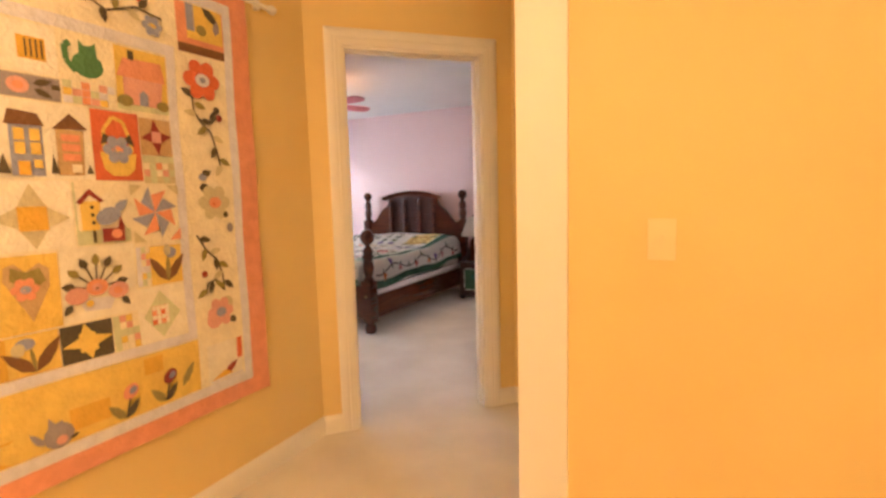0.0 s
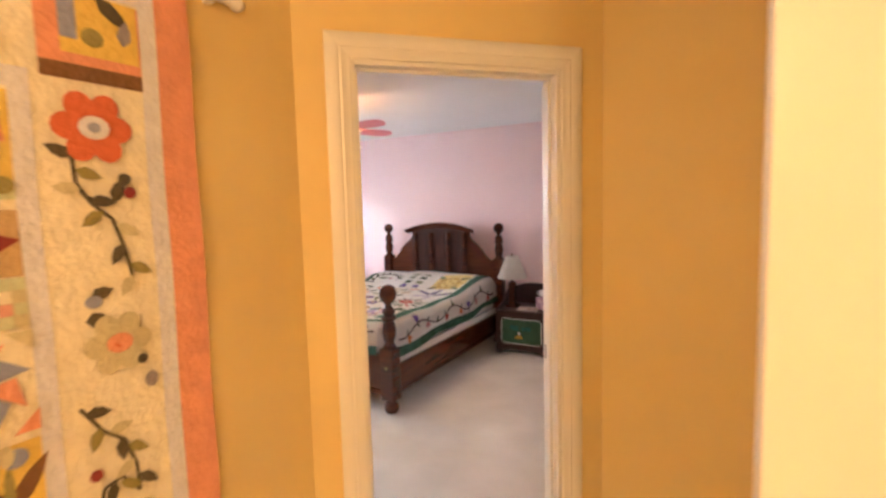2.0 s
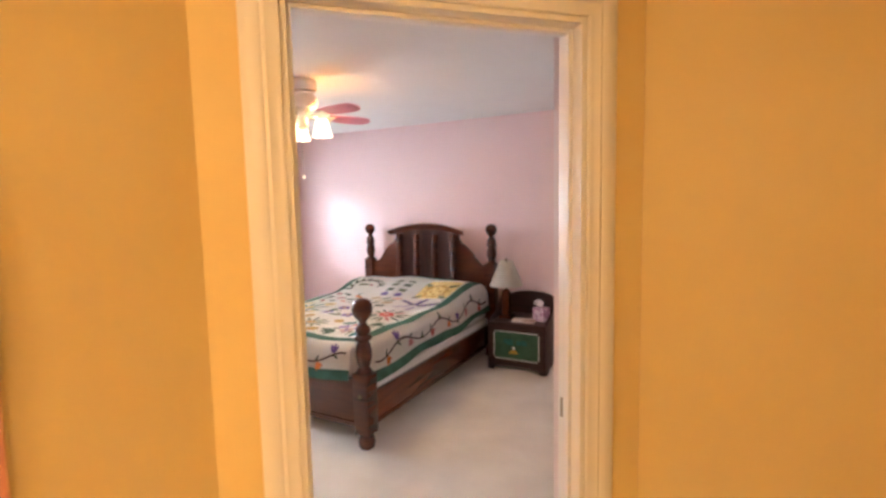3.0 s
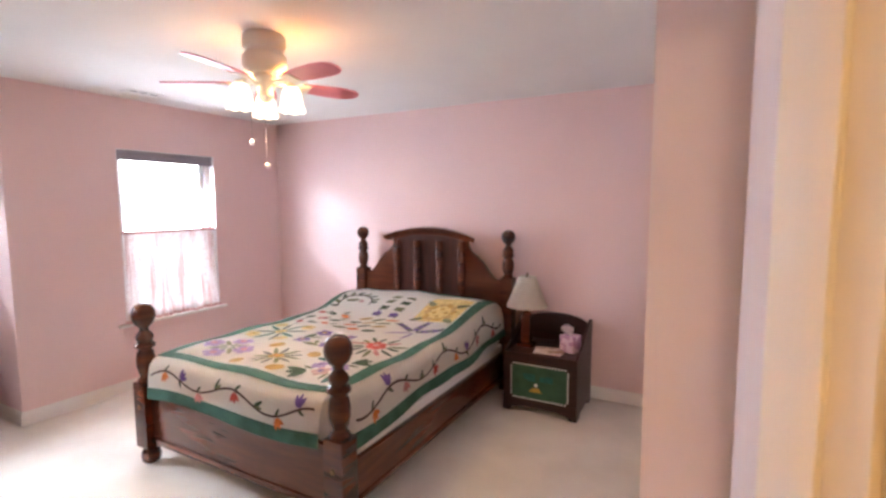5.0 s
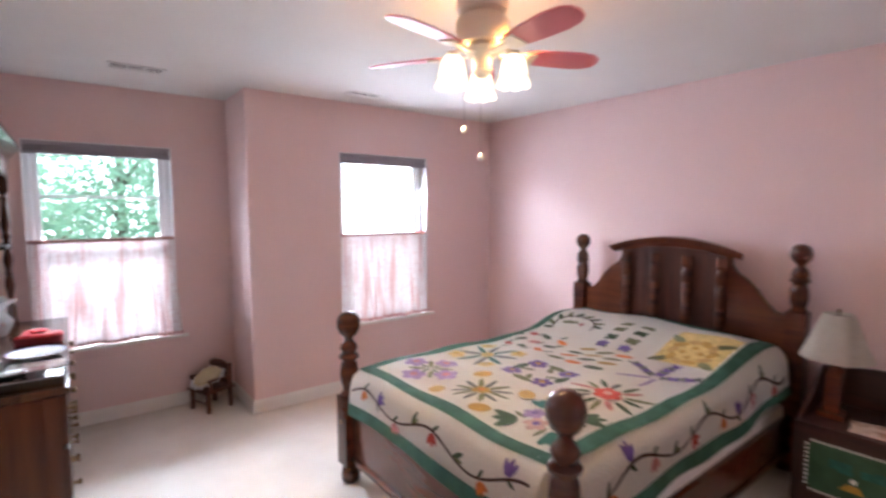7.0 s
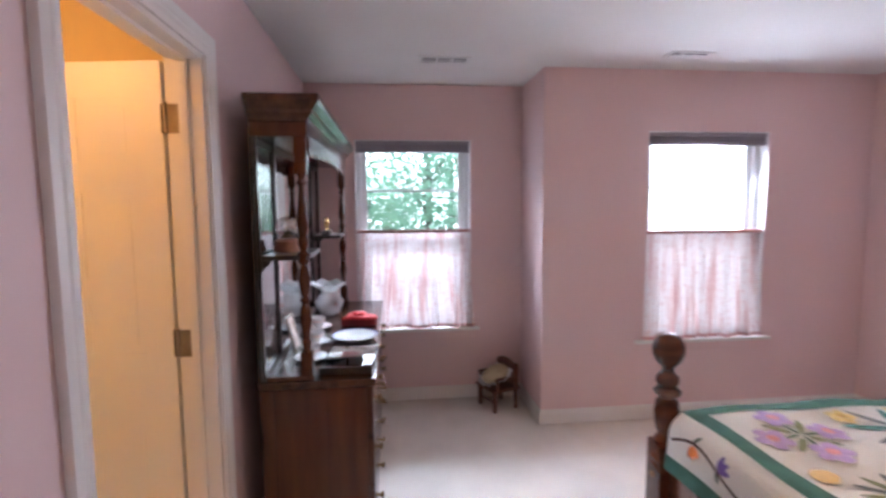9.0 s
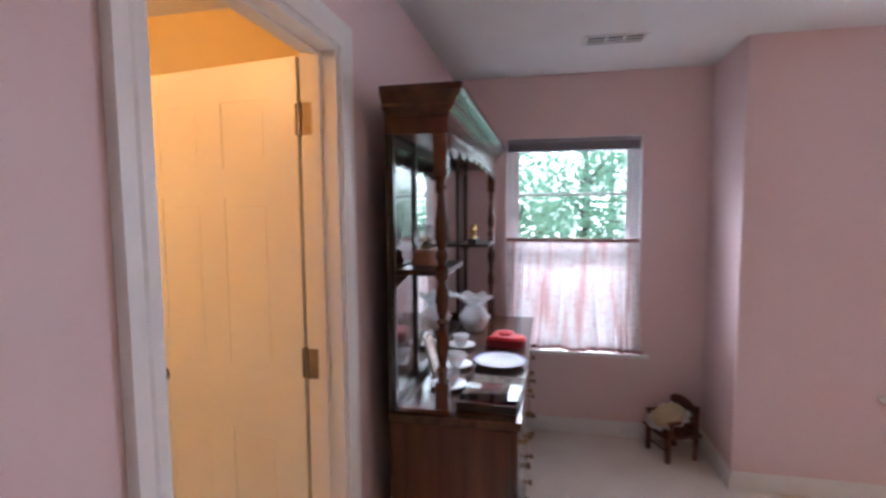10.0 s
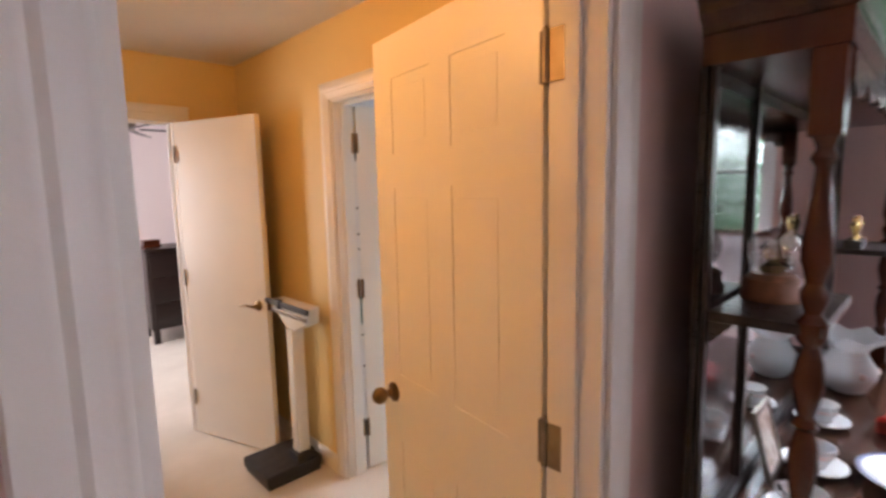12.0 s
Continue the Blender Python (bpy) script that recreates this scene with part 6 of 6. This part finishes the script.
for a in ((1.80, 1.840, 0.485, 2.075), (0.31, 0.35, 0.485, 2.075), (0.35, 1.80, 0.485, 0.525), (0.35, 1.80, 2.035, 2.075),
          (1.545, 1.582, 0.735, 1.852), (0.568, 0.605, 0.735, 1.852), (0.605, 1.545, 0.735, 0.770), (0.605, 1.545, 1.812, 1.852)):
    patch("lavender_sashing", [("lavender", a)], "pale lavender sashing strip", 0.0024)
patch("yellow_border", [("yellow", (0.60, 1.582, 0.527, 0.733))], "mottled yellow lower border")
patch("yellow_border", [("gold", (0.36, 0.98, 0.529, 0.60)), ("gold", (1.12, 1.24, 0.56, 0.63)), ("gold", (1.36, 1.43, 0.66, 0.72))])
# corner blocks
patch("corner_block", [("coral", (1.60, 1.80, 1.845, 2.03)), ("brown", (1.60, 1.80, 1.845, 1.878)), ("yellow", (1.64, 1.795, 1.90, 2.03)), ("blue", (1.64, 1.672, 1.93, 2.03)), ("olive", oval(1.70, 1.94, 0.022, 0.02)),
                       ("dark", leafpt(1.71, 2.03, -0.7, 0.09, 0.035)), ("grey", leafpt(1.76, 1.935, 1.4, 0.06, 0.03))], "log cabin corner block with a bird")
patch("corner_block", [("white", (1.62, 1.79, 0.528, 0.69)), ("red", (1.765, 1.79, 0.60, 0.69)), ("maroon", leafpt(1.70, 0.55, 0.6, 0.08, 0.03)), ("gold", [(1.63, 0.54), (1.70, 0.57), (1.74, 0.545)]), ("lavender", (1.63, 1.79, 0.528, 0.54))], "patched corner block")


def flower(y, z, r, c1, c2, c3):
    return [(c1, oval(y + r * 0.62 * math.cos(k * 1.047), z + r * 0.62 * math.sin(k * 1.047), r * 0.46, r * 0.40, k * 1.047)) for k in range(6)] + [(c2, oval(y, z, r * 0.42, r * 0.34)), (c3, oval(y, z, r * 0.18, r * 0.15))]


def vine_block(pts, leaves, berries=(), label="appliqued flower vine"):
    sh = [("dark", s) for s in line(pts)]
    for i, (f, up) in enumerate(leaves):
        k = min(int(f), len(pts) - 2)
        t = f - k
        y, z = pts[k][0] + (pts[k + 1][0] - pts[k][0]) * t, pts[k][1] + (pts[k + 1][1] - pts[k][1]) * t
        a = math.atan2(pts[k + 1][1] - pts[k][1], pts[k + 1][0] - pts[k][0]) + up
        sh.append((("dark", "olive", "sage")[i % 3], leafpt(y, z, a, 0.055, 0.026)))
    for y, z, c in berries:
        sh.append((c, oval(y, z, 0.014, 0.014)))
    return patch("vine", sh, label, 0.003)


# right-hand border, top to bottom
vine_block([(1.645, 1.70), (1.648, 1.63), (1.675, 1.585), (1.713, 1.552), (1.733, 1.48), (1.744, 1.415)], ((0.2, -2.0), (0.6, 1.2), (1.3, -2.2), (1.8, 0.9), (2.5, -1.8), (3.2, 0.8), (3.8, -0.8), (4.5, 0.9), (4.9, -0.7)), ((1.752, 1.61, "maroon"), (1.742, 1.64, "dark")))
vine_block([(1.67, 1.60), (1.70, 1.583), (1.735, 1.60), (1.74, 1.63)], ((1.5, 0.7),))
patch("flower", flower(1.689, 1.749, 0.075, "red", "lavender", "blue"), "large red appliqued flower", 0.004)
patch("flower", [("dark", leafpt(1.655, 1.38, 0.3, 0.05, 0.03)), ("blue", oval(1.66, 1.37, 0.018, 0.014)), ("dark", leafpt(1.64, 1.33, 0, 0.05, 0.035))] + flower(1.703, 1.27, 0.068, "sage", "coral", "red") + [("dark", oval(1.75, 1.22, 0.012, 0.012)), ("grey", oval(1.768, 1.165, 0.015, 0.02))], "grey-green appliqued flower", 0.004)
vine_block([(1.617, 1.143), (1.66, 1.075), (1.70, 1.04), (1.722, 0.975), (1.725, 0.905)], ((0.2, 0.8), (0.8, -0.9), (1.2, 0.9), (1.8, -0.8), (2.2, 0.7), (2.8, -1.3), (3.4, 0.8), (3.8, -2.2)), ((1.635, 0.985, "maroon"),))
vine_block([(1.725, 0.905), (1.69, 0.955), (1.65, 0.945), (1.64, 0.905)], ((1.4, 1.0), (2.6, -0.8)))
patch("flower", [("pink", oval(1.665, 0.79, 0.035, 0.035)), ("sage", oval(1.73, 0.85, 0.03, 0.03)), ("dark", leafpt(1.74, 0.79, -0.8, 0.04, 0.03))] + flower(1.694, 0.82, 0.058, "pink", "blue", "blue"), "pink and blue appliqued flower", 0.004)
# top border vine
top_vine = [(1.05, 1.99), (1.15, 1.93), (1.25, 1.955), (1.35, 1.91), (1.45, 1.95), (1.54, 1.935)]
vine_block(top_vine, [(0.3 + 0.42 * i, 1.0 if i % 2 else -1.0) for i in range(11)], ((1.16, 1.99, "red"), (1.46, 1.985, "red")))
patch("flower", flower(1.33, 1.99, 0.04, "red", "blue", "lavender") + flower(1.50, 1.90, 0.035, "blue", "yellow", "blue"), "small appliqued flowers", 0.004)

# first row: flag, green cat, cottage
patch("block", [("white", (0.98, 1.19, 1.66, 1.805)), ("gold", (1.09, 1.16, 1.70, 1.765))] + [("dark", (1.108 + 0.013 * i, 1.113 + 0.013 * i, 1.706, 1.758)) for i in range(4)], "cream block with dark stripes")
cat = [("cream", (1.195, 1.36, 1.665, 1.805)), ("green", oval(1.275, 1.715, 0.048, 0.040)), ("green", [(1.25, 1.73), (1.252, 1.79), (1.268, 1.775), (1.288, 1.778), (1.302, 1.79), (1.305, 1.735)])]
cat += [("green", s) for s in line([(1.238, 1.69), (1.212, 1.72), (1.21, 1.765), (1.226, 1.775)], 0.009)]
patch("block", cat, "green cat appliqued on cream")
patch("block", [("yellow", (1.36, 1.545, 1.60, 1.805)), ("mint", (1.36, 1.545, 1.595, 1.615)), ("pink", [(1.383, 1.615), (1.383, 1.71), (1.527, 1.71), (1.516, 1.615)]), ("coral", [(1.361, 1.705), (1.387, 1.768), (1.522, 1.773), (1.536, 1.705)]),
                ("blue", [(1.437, 1.615), (1.437, 1.655), (1.452, 1.668), (1.468, 1.655), (1.468, 1.615)]), ("dark", (1.404, 1.424, 1.765, 1.795)), ("olive", oval(1.385, 1.625, 0.028, 0.02)), ("olive", oval(1.52, 1.622, 0.024, 0.018))], "cottage with a coral roof")
# second row: fish strip, checks
patch("block", [("grey", (0.93, 1.19, 1.587, 1.655)), ("pink", oval(1.083, 1.622, 0.028, 0.024)), ("coral", oval(1.083, 1.622, 0.014, 0.012)), ("dark", leafpt(1.12, 1.63, 0.3, 0.05, 0.02)), ("dark", leafpt(1.12, 1.615, -0.4, 0.05, 0.02)), ("dark", (1.165, 1.188, 1.62, 1.635))], "grey strip with a flower")


def checks(y0, y1, z0, z1, n, m, cols):
    sh = []
    for i in range(n):
        for j in range(m):
            sh.append((cols[(i * 3 + j * 5 + i * j) % len(cols)], (y0 + (y1 - y0) * i / n, y0 + (y1 - y0) * (i + 1) / n, z0 + (z1 - z0) * j / m, z0 + (z1 - z0) * (j + 1) / m)))
    bm_lift = 0.0044
    base = part("checked_block", shape_mesh(bmesh.new(), (y0, y1, z0, z1), 0.0036), HQ[cols[0]], hq, "small checked patchwork")
    for col, (a, c, d, e) in sh:
        part("cloth_square", shape_mesh(bmesh.new(), [(a + 0.0006, d + 0.0006), (c - 0.0006, d + 0.0006), (c - 0.0006, e - 0.0006), (a + 0.0006, e - 0.0006)], bm_lift), HQ[col], base)
    return base


checks(1.195, 1.355, 1.59, 1.66, 6, 3, ("lavender", "cream", "pink", "mint", "cream", "yellow", "coral"))
# third row: town house, birdhouse, basket, star
patch("block", [("white", (0.98, 1.265, 1.355, 1.583)), ("blue", [(1.05, 1.362), (1.05, 1.51), (1.132, 1.512), (1.131, 1.362)]), ("brown", [(1.04, 1.508), (1.052, 1.552), (1.122, 1.545), (1.138, 1.51)])]
      + [("yellow", (y, y + 0.026, z, z + 0.035)) for y in (1.06, 1.098) for z in (1.465, 1.425)] + [("gold", (1.064, 1.094, 1.364, 1.405)), ("yellow", (1.102, 1.124, 1.385, 1.41)), ("dark", [(1.012, 1.368), (1.03, 1.425), (1.046, 1.368)])], "blue town house with yellow windows")
patch("block", [("tan", [(1.165, 1.366), (1.165, 1.506), (1.243, 1.506), (1.236, 1.366)]), ("brown", [(1.156, 1.505), (1.206, 1.556), (1.256, 1.51)]), ("coral", (1.178, 1.23, 1.47, 1.492)), ("coral", (1.178, 1.23, 1.44, 1.463)), ("coral", (1.178, 1.23, 1.41, 1.433)),
                ("cream", (1.20, 1.228, 1.375, 1.40)), ("dark", [(1.143, 1.37), (1.152, 1.43), (1.164, 1.37)]), ("dark", [(1.238, 1.372), (1.25, 1.40), (1.26, 1.372)])], "brown birdhouse on a pale block", 0.004)
bask = [("red", (1.268, 1.424, 1.353, 1.583))] + [("yellow", s) for s in line([(1.302, 1.45), (1.305, 1.52), (1.335, 1.562), (1.368, 1.55), (1.385, 1.50), (1.392, 1.45)], 0.006)]
bask += [("yellow", [(1.285, 1.445), (1.405, 1.445), (1.395, 1.39), (1.37, 1.368), (1.32, 1.368), (1.295, 1.39)]), ("dark", [(1.29, 1.47), (1.30, 1.51), (1.335, 1.485)]), ("dark", [(1.40, 1.47), (1.388, 1.51), (1.355, 1.485)])] + flower(1.342, 1.455, 0.045, "blue", "coral", "yellow")
patch("block", bask, "flower basket on a red block")


def star(y0, y1, z0, z1, ground, arms, centre):
    y, z, a, b = (y0 + y1) / 2, (z0 + z1) / 2, (y1 - y0) / 2, (z1 - z0) / 2
    return [(ground, (y0, y1, z0, z1)), (arms, [(y - a * 0.3, z + b * 0.3), (y - a * 0.1, z + b), (y + a * 0.3, z + b * 0.3)]), (arms, [(y + a * 0.3, z + b * 0.3), (y + a, z + b * 0.1), (y + a * 0.3, z - b * 0.3)]),
            (arms, [(y + a * 0.3, z - b * 0.3), (y + a * 0.1, z - b), (y - a * 0.3, z - b * 0.3)]), (arms, [(y - a * 0.3, z - b * 0.3), (y - a, z - b * 0.1), (y - a * 0.3, z + b * 0.3)]),
            (centre, (y - a * 0.3, y + a * 0.3, z - b * 0.3, z + b * 0.3))]


patch("block", star(1.427, 1.545, 1.445, 1.575, "tan", "maroon", "pink"), "maroon star block")
checks(1.427, 1.545, 1.345, 1.443, 5, 4, ("sage", "cream", "coral", "mint", "cream", "pink"))
# fourth row: nine-patch star, bird with birdhouse, pinwheel
patch("block", [("white", (0.97, 1.19, 1.14, 1.35)), ("sage", [(1.03, 1.235), (1.085, 1.34), (1.14, 1.235), (1.085, 1.145)]), ("sage", [(0.985, 1.235), (1.085, 1.29), (1.18, 1.235), (1.085, 1.19)]), ("gold", (1.048, 1.122, 1.20, 1.272))], "sage star block")
checks(1.05, 1.12, 1.202, 1.27, 3, 3, ("white", "gold", "white", "yellow"))
patch("block", [("mint", (1.195, 1.36, 1.145, 1.345)), ("cream", (1.20, 1.36, 1.19, 1.345)), ("yellow", [(1.21, 1.19), (1.21, 1.285), (1.27, 1.285), (1.262, 1.19)]), ("maroon", [(1.20, 1.28), (1.24, 1.325), (1.282, 1.285), (1.268, 1.28), (1.24, 1.305), (1.214, 1.275)])]
      + [("dark", oval(1.243, 1.265 - 0.025 * i, 0.006, 0.006)) for i in range(3)] + [("blue", oval(1.29, 1.235, 0.042, 0.028, 0.4)), ("blue", leafpt(1.31, 1.25, 0.7, 0.06, 0.03)), ("maroon", (1.265, 1.335, 1.15, 1.195)), ("coral", oval(1.31, 1.175, 0.018, 0.016)), ("dark", (1.236, 1.246, 1.15, 1.19)),
         ("maroon", [(1.315, 1.195), (1.325, 1.235), (1.338, 1.195)])], "yellow birdhouse with a blue bird")
pin = [("cream", (1.365, 1.545, 1.135, 1.34))]
for k in range(8):
    q = k * math.pi / 4 + 0.2
    pin.append((("blue", "coral")[k % 2], [(1.452, 1.24), (1.452 + 0.088 * math.cos(q), 1.24 + 0.095 * math.sin(q)), (1.452 + 0.06 * math.cos(q + 0.75), 1.24 + 0.064 * math.sin(q + 0.75))]))
pin += [("sage", [(1.366, 1.30), (1.366, 1.338), (1.41, 1.338)]), ("sage", [(1.50, 1.338), (1.544, 1.338), (1.544, 1.30)]), ("sage", [(1.366, 1.137), (1.366, 1.18), (1.41, 1.137)]), ("coral", [(1.50, 1.137), (1.544, 1.137), (1.544, 1.18)])]
patch("block", pin, "blue and coral pinwheel block")
# fifth row: heart, bouquet, tulip block
patch("block", [("yellow", (0.93, 1.135, 0.90, 1.13)), ("tan", [(1.06, 0.93), (0.995, 1.06), (1.0, 1.10), (1.025, 1.108), (1.05, 1.08), (1.085, 1.105), (1.11, 1.085), (1.108, 1.03)]), ("olive", [(1.05, 1.08), (1.015, 1.098), (1.01, 1.06), (1.06, 1.02), (1.10, 1.05), (1.085, 1.09)])] + flower(1.045, 1.03, 0.034, "coral", "blue", "pink"), "heart on a yellow block")
bq = [("white", (1.14, 1.365, 0.90, 1.14)), ("lavender", [(1.175, 0.975), (1.295, 0.965), (1.275, 0.925), (1.20, 0.93)])]
for k in range(7):
    q = 0.15 + k * 0.47
    bq += [("dark", s) for s in line([(1.235, 1.0), (1.235 + 0.07 * math.cos(q), 1.0 + 0.085 * math.sin(q))], 0.003)]
    bq.append((("dark", "olive")[k % 2], leafpt(1.235 + 0.062 * math.cos(q), 1.0 + 0.075 * math.sin(q), q, 0.042, 0.026)))
bm_cols = (("pink", 1.175, 0.985), ("pink", 1.30, 0.985), ("coral", 1.235, 1.005))
for c, y, z in bm_cols:
    bq += [(c, oval(y, z, 0.034, 0.028)), ("pink" if c == "coral" else "coral", oval(y, z, 0.016, 0.013))]
bq += [("yellow", oval(1.21, 0.955, 0.012, 0.012)), ("dark", leafpt(1.16, 0.96, -2.2, 0.04, 0.022)), ("dark", leafpt(1.31, 0.96, -0.9, 0.04, 0.022))]
patch("block", bq, "pink bouquet in a bowl")
checks(1.37, 1.42, 0.98, 1.12, 3, 6, ("lavender", "cream", "pink", "mint", "yellow"))
patch("block", [("yellow", (1.42, 1.548, 0.975, 1.118)), ("brown", leafpt(1.485, 0.985, 2.2, 0.12, 0.035)), ("brown", leafpt(1.485, 0.985, 0.95, 0.12, 0.035)), ("olive", leafpt(1.485, 0.985, 1.55, 0.10, 0.02)), ("blue", oval(1.50, 1.09, 0.022, 0.02)), ("sage", oval(1.485, 1.10, 0.014, 0.022))], "tulip on a yellow block")
# sixth row: tulip, star, checks
patch("block", [("gold", (0.93, 1.118, 0.772, 0.895)), ("yellow", (0.985, 1.118, 0.775, 0.895)), ("brown", leafpt(1.053, 0.778, 2.4, 0.11, 0.035)), ("brown", leafpt(1.053, 0.778, 0.95, 0.12, 0.035)), ("olive", leafpt(1.053, 0.778, 1.7, 0.09, 0.012)), ("blue", oval(1.03, 0.868, 0.026, 0.018)), ("sage", oval(1.012, 0.855, 0.018, 0.02))], "blue tulip on a yellow block")
patch("block", star(1.122, 1.272, 0.772, 0.893, "dark", "yellow", "yellow"), "yellow star on a dark block")
patch("block", [("yellow", [(1.17, 0.862), (1.218, 0.862), (1.225, 0.80), (1.172, 0.80)])], "", 0.006)
checks(1.275, 1.36, 0.772, 0.893, 4, 5, ("mint", "cream", "pink", "cream", "yellow"))
patch("block", [("white", (1.362, 1.545, 0.772, 0.97)), ("mint", [(1.38, 0.865), (1.445, 0.955), (1.52, 0.865), (1.445, 0.782)])], "pale star block")
checks(1.41, 1.475, 0.832, 0.90, 4, 4, ("red", "white", "coral", "white"))
# bottom border: cat and tulips
patch("applique", [("grey", oval(1.085, 0.565, 0.042, 0.04)), ("grey", [(1.055, 0.575), (1.062, 0.628), (1.078, 0.605), (1.098, 0.61), (1.108, 0.575)]), ("grey", leafpt(1.045, 0.55, 2.2, 0.06, 0.02)), ("pink", oval(1.09, 0.55, 0.016, 0.015)), ("dark", leafpt(1.11, 0.545, 0.3, 0.03, 0.012))], "grey cat on the yellow border", 0.006)
for y, z, c in ((1.30, 0.54, "coral"), (1.445, 0.545, "maroon")):
    patch("applique", [("dark", s) for s in line([(y - 0.015, z - 0.005), (y, z + 0.05), (y + 0.005, z + 0.075)], 0.003)]
          + [("olive", leafpt(y - 0.015, z - 0.005, 2.3, 0.085, 0.03)), ("dark", leafpt(y - 0.015, z - 0.005, 0.9, 0.075, 0.028)), (c, oval(y + 0.005, z + 0.085, 0.030, 0.024, 0.8)), ("blue", oval(y + 0.012, z + 0.088, 0.015, 0.012, 0.8))], "tulip on the yellow border", 0.006)
patch("applique", [("olive", leafpt(1.50, 0.57, 1.0, 0.10, 0.03))], "", 0.006)
# hanging rod
root = thing("quilt_rod", (-1.55, 1.1, 2.125), "white wooden rod holding the hanging quilt", "rod")
part("rod", rod((-0.012, -0.95, 0.012), (-0.012, 0.95, 0.012), 0.011), TRIM, root)
part("finial", lathe([(0.0, 0.0), (0.013, 0.0), (0.010, 0.008), (0.019, 0.022), (0.021, 0.035), (0.012, 0.05), (0.0, 0.054)], m=Matrix.Translation((-0.012, 0.95, 0.012)) @ Matrix.Rotation(radians(-90), 4, "X"), seg=18), TRIM, root)
part("bracket", box(-0.03, -0.004, 0.885, 0.905, -0.012, 0.03, 0.003), TRIM, root)
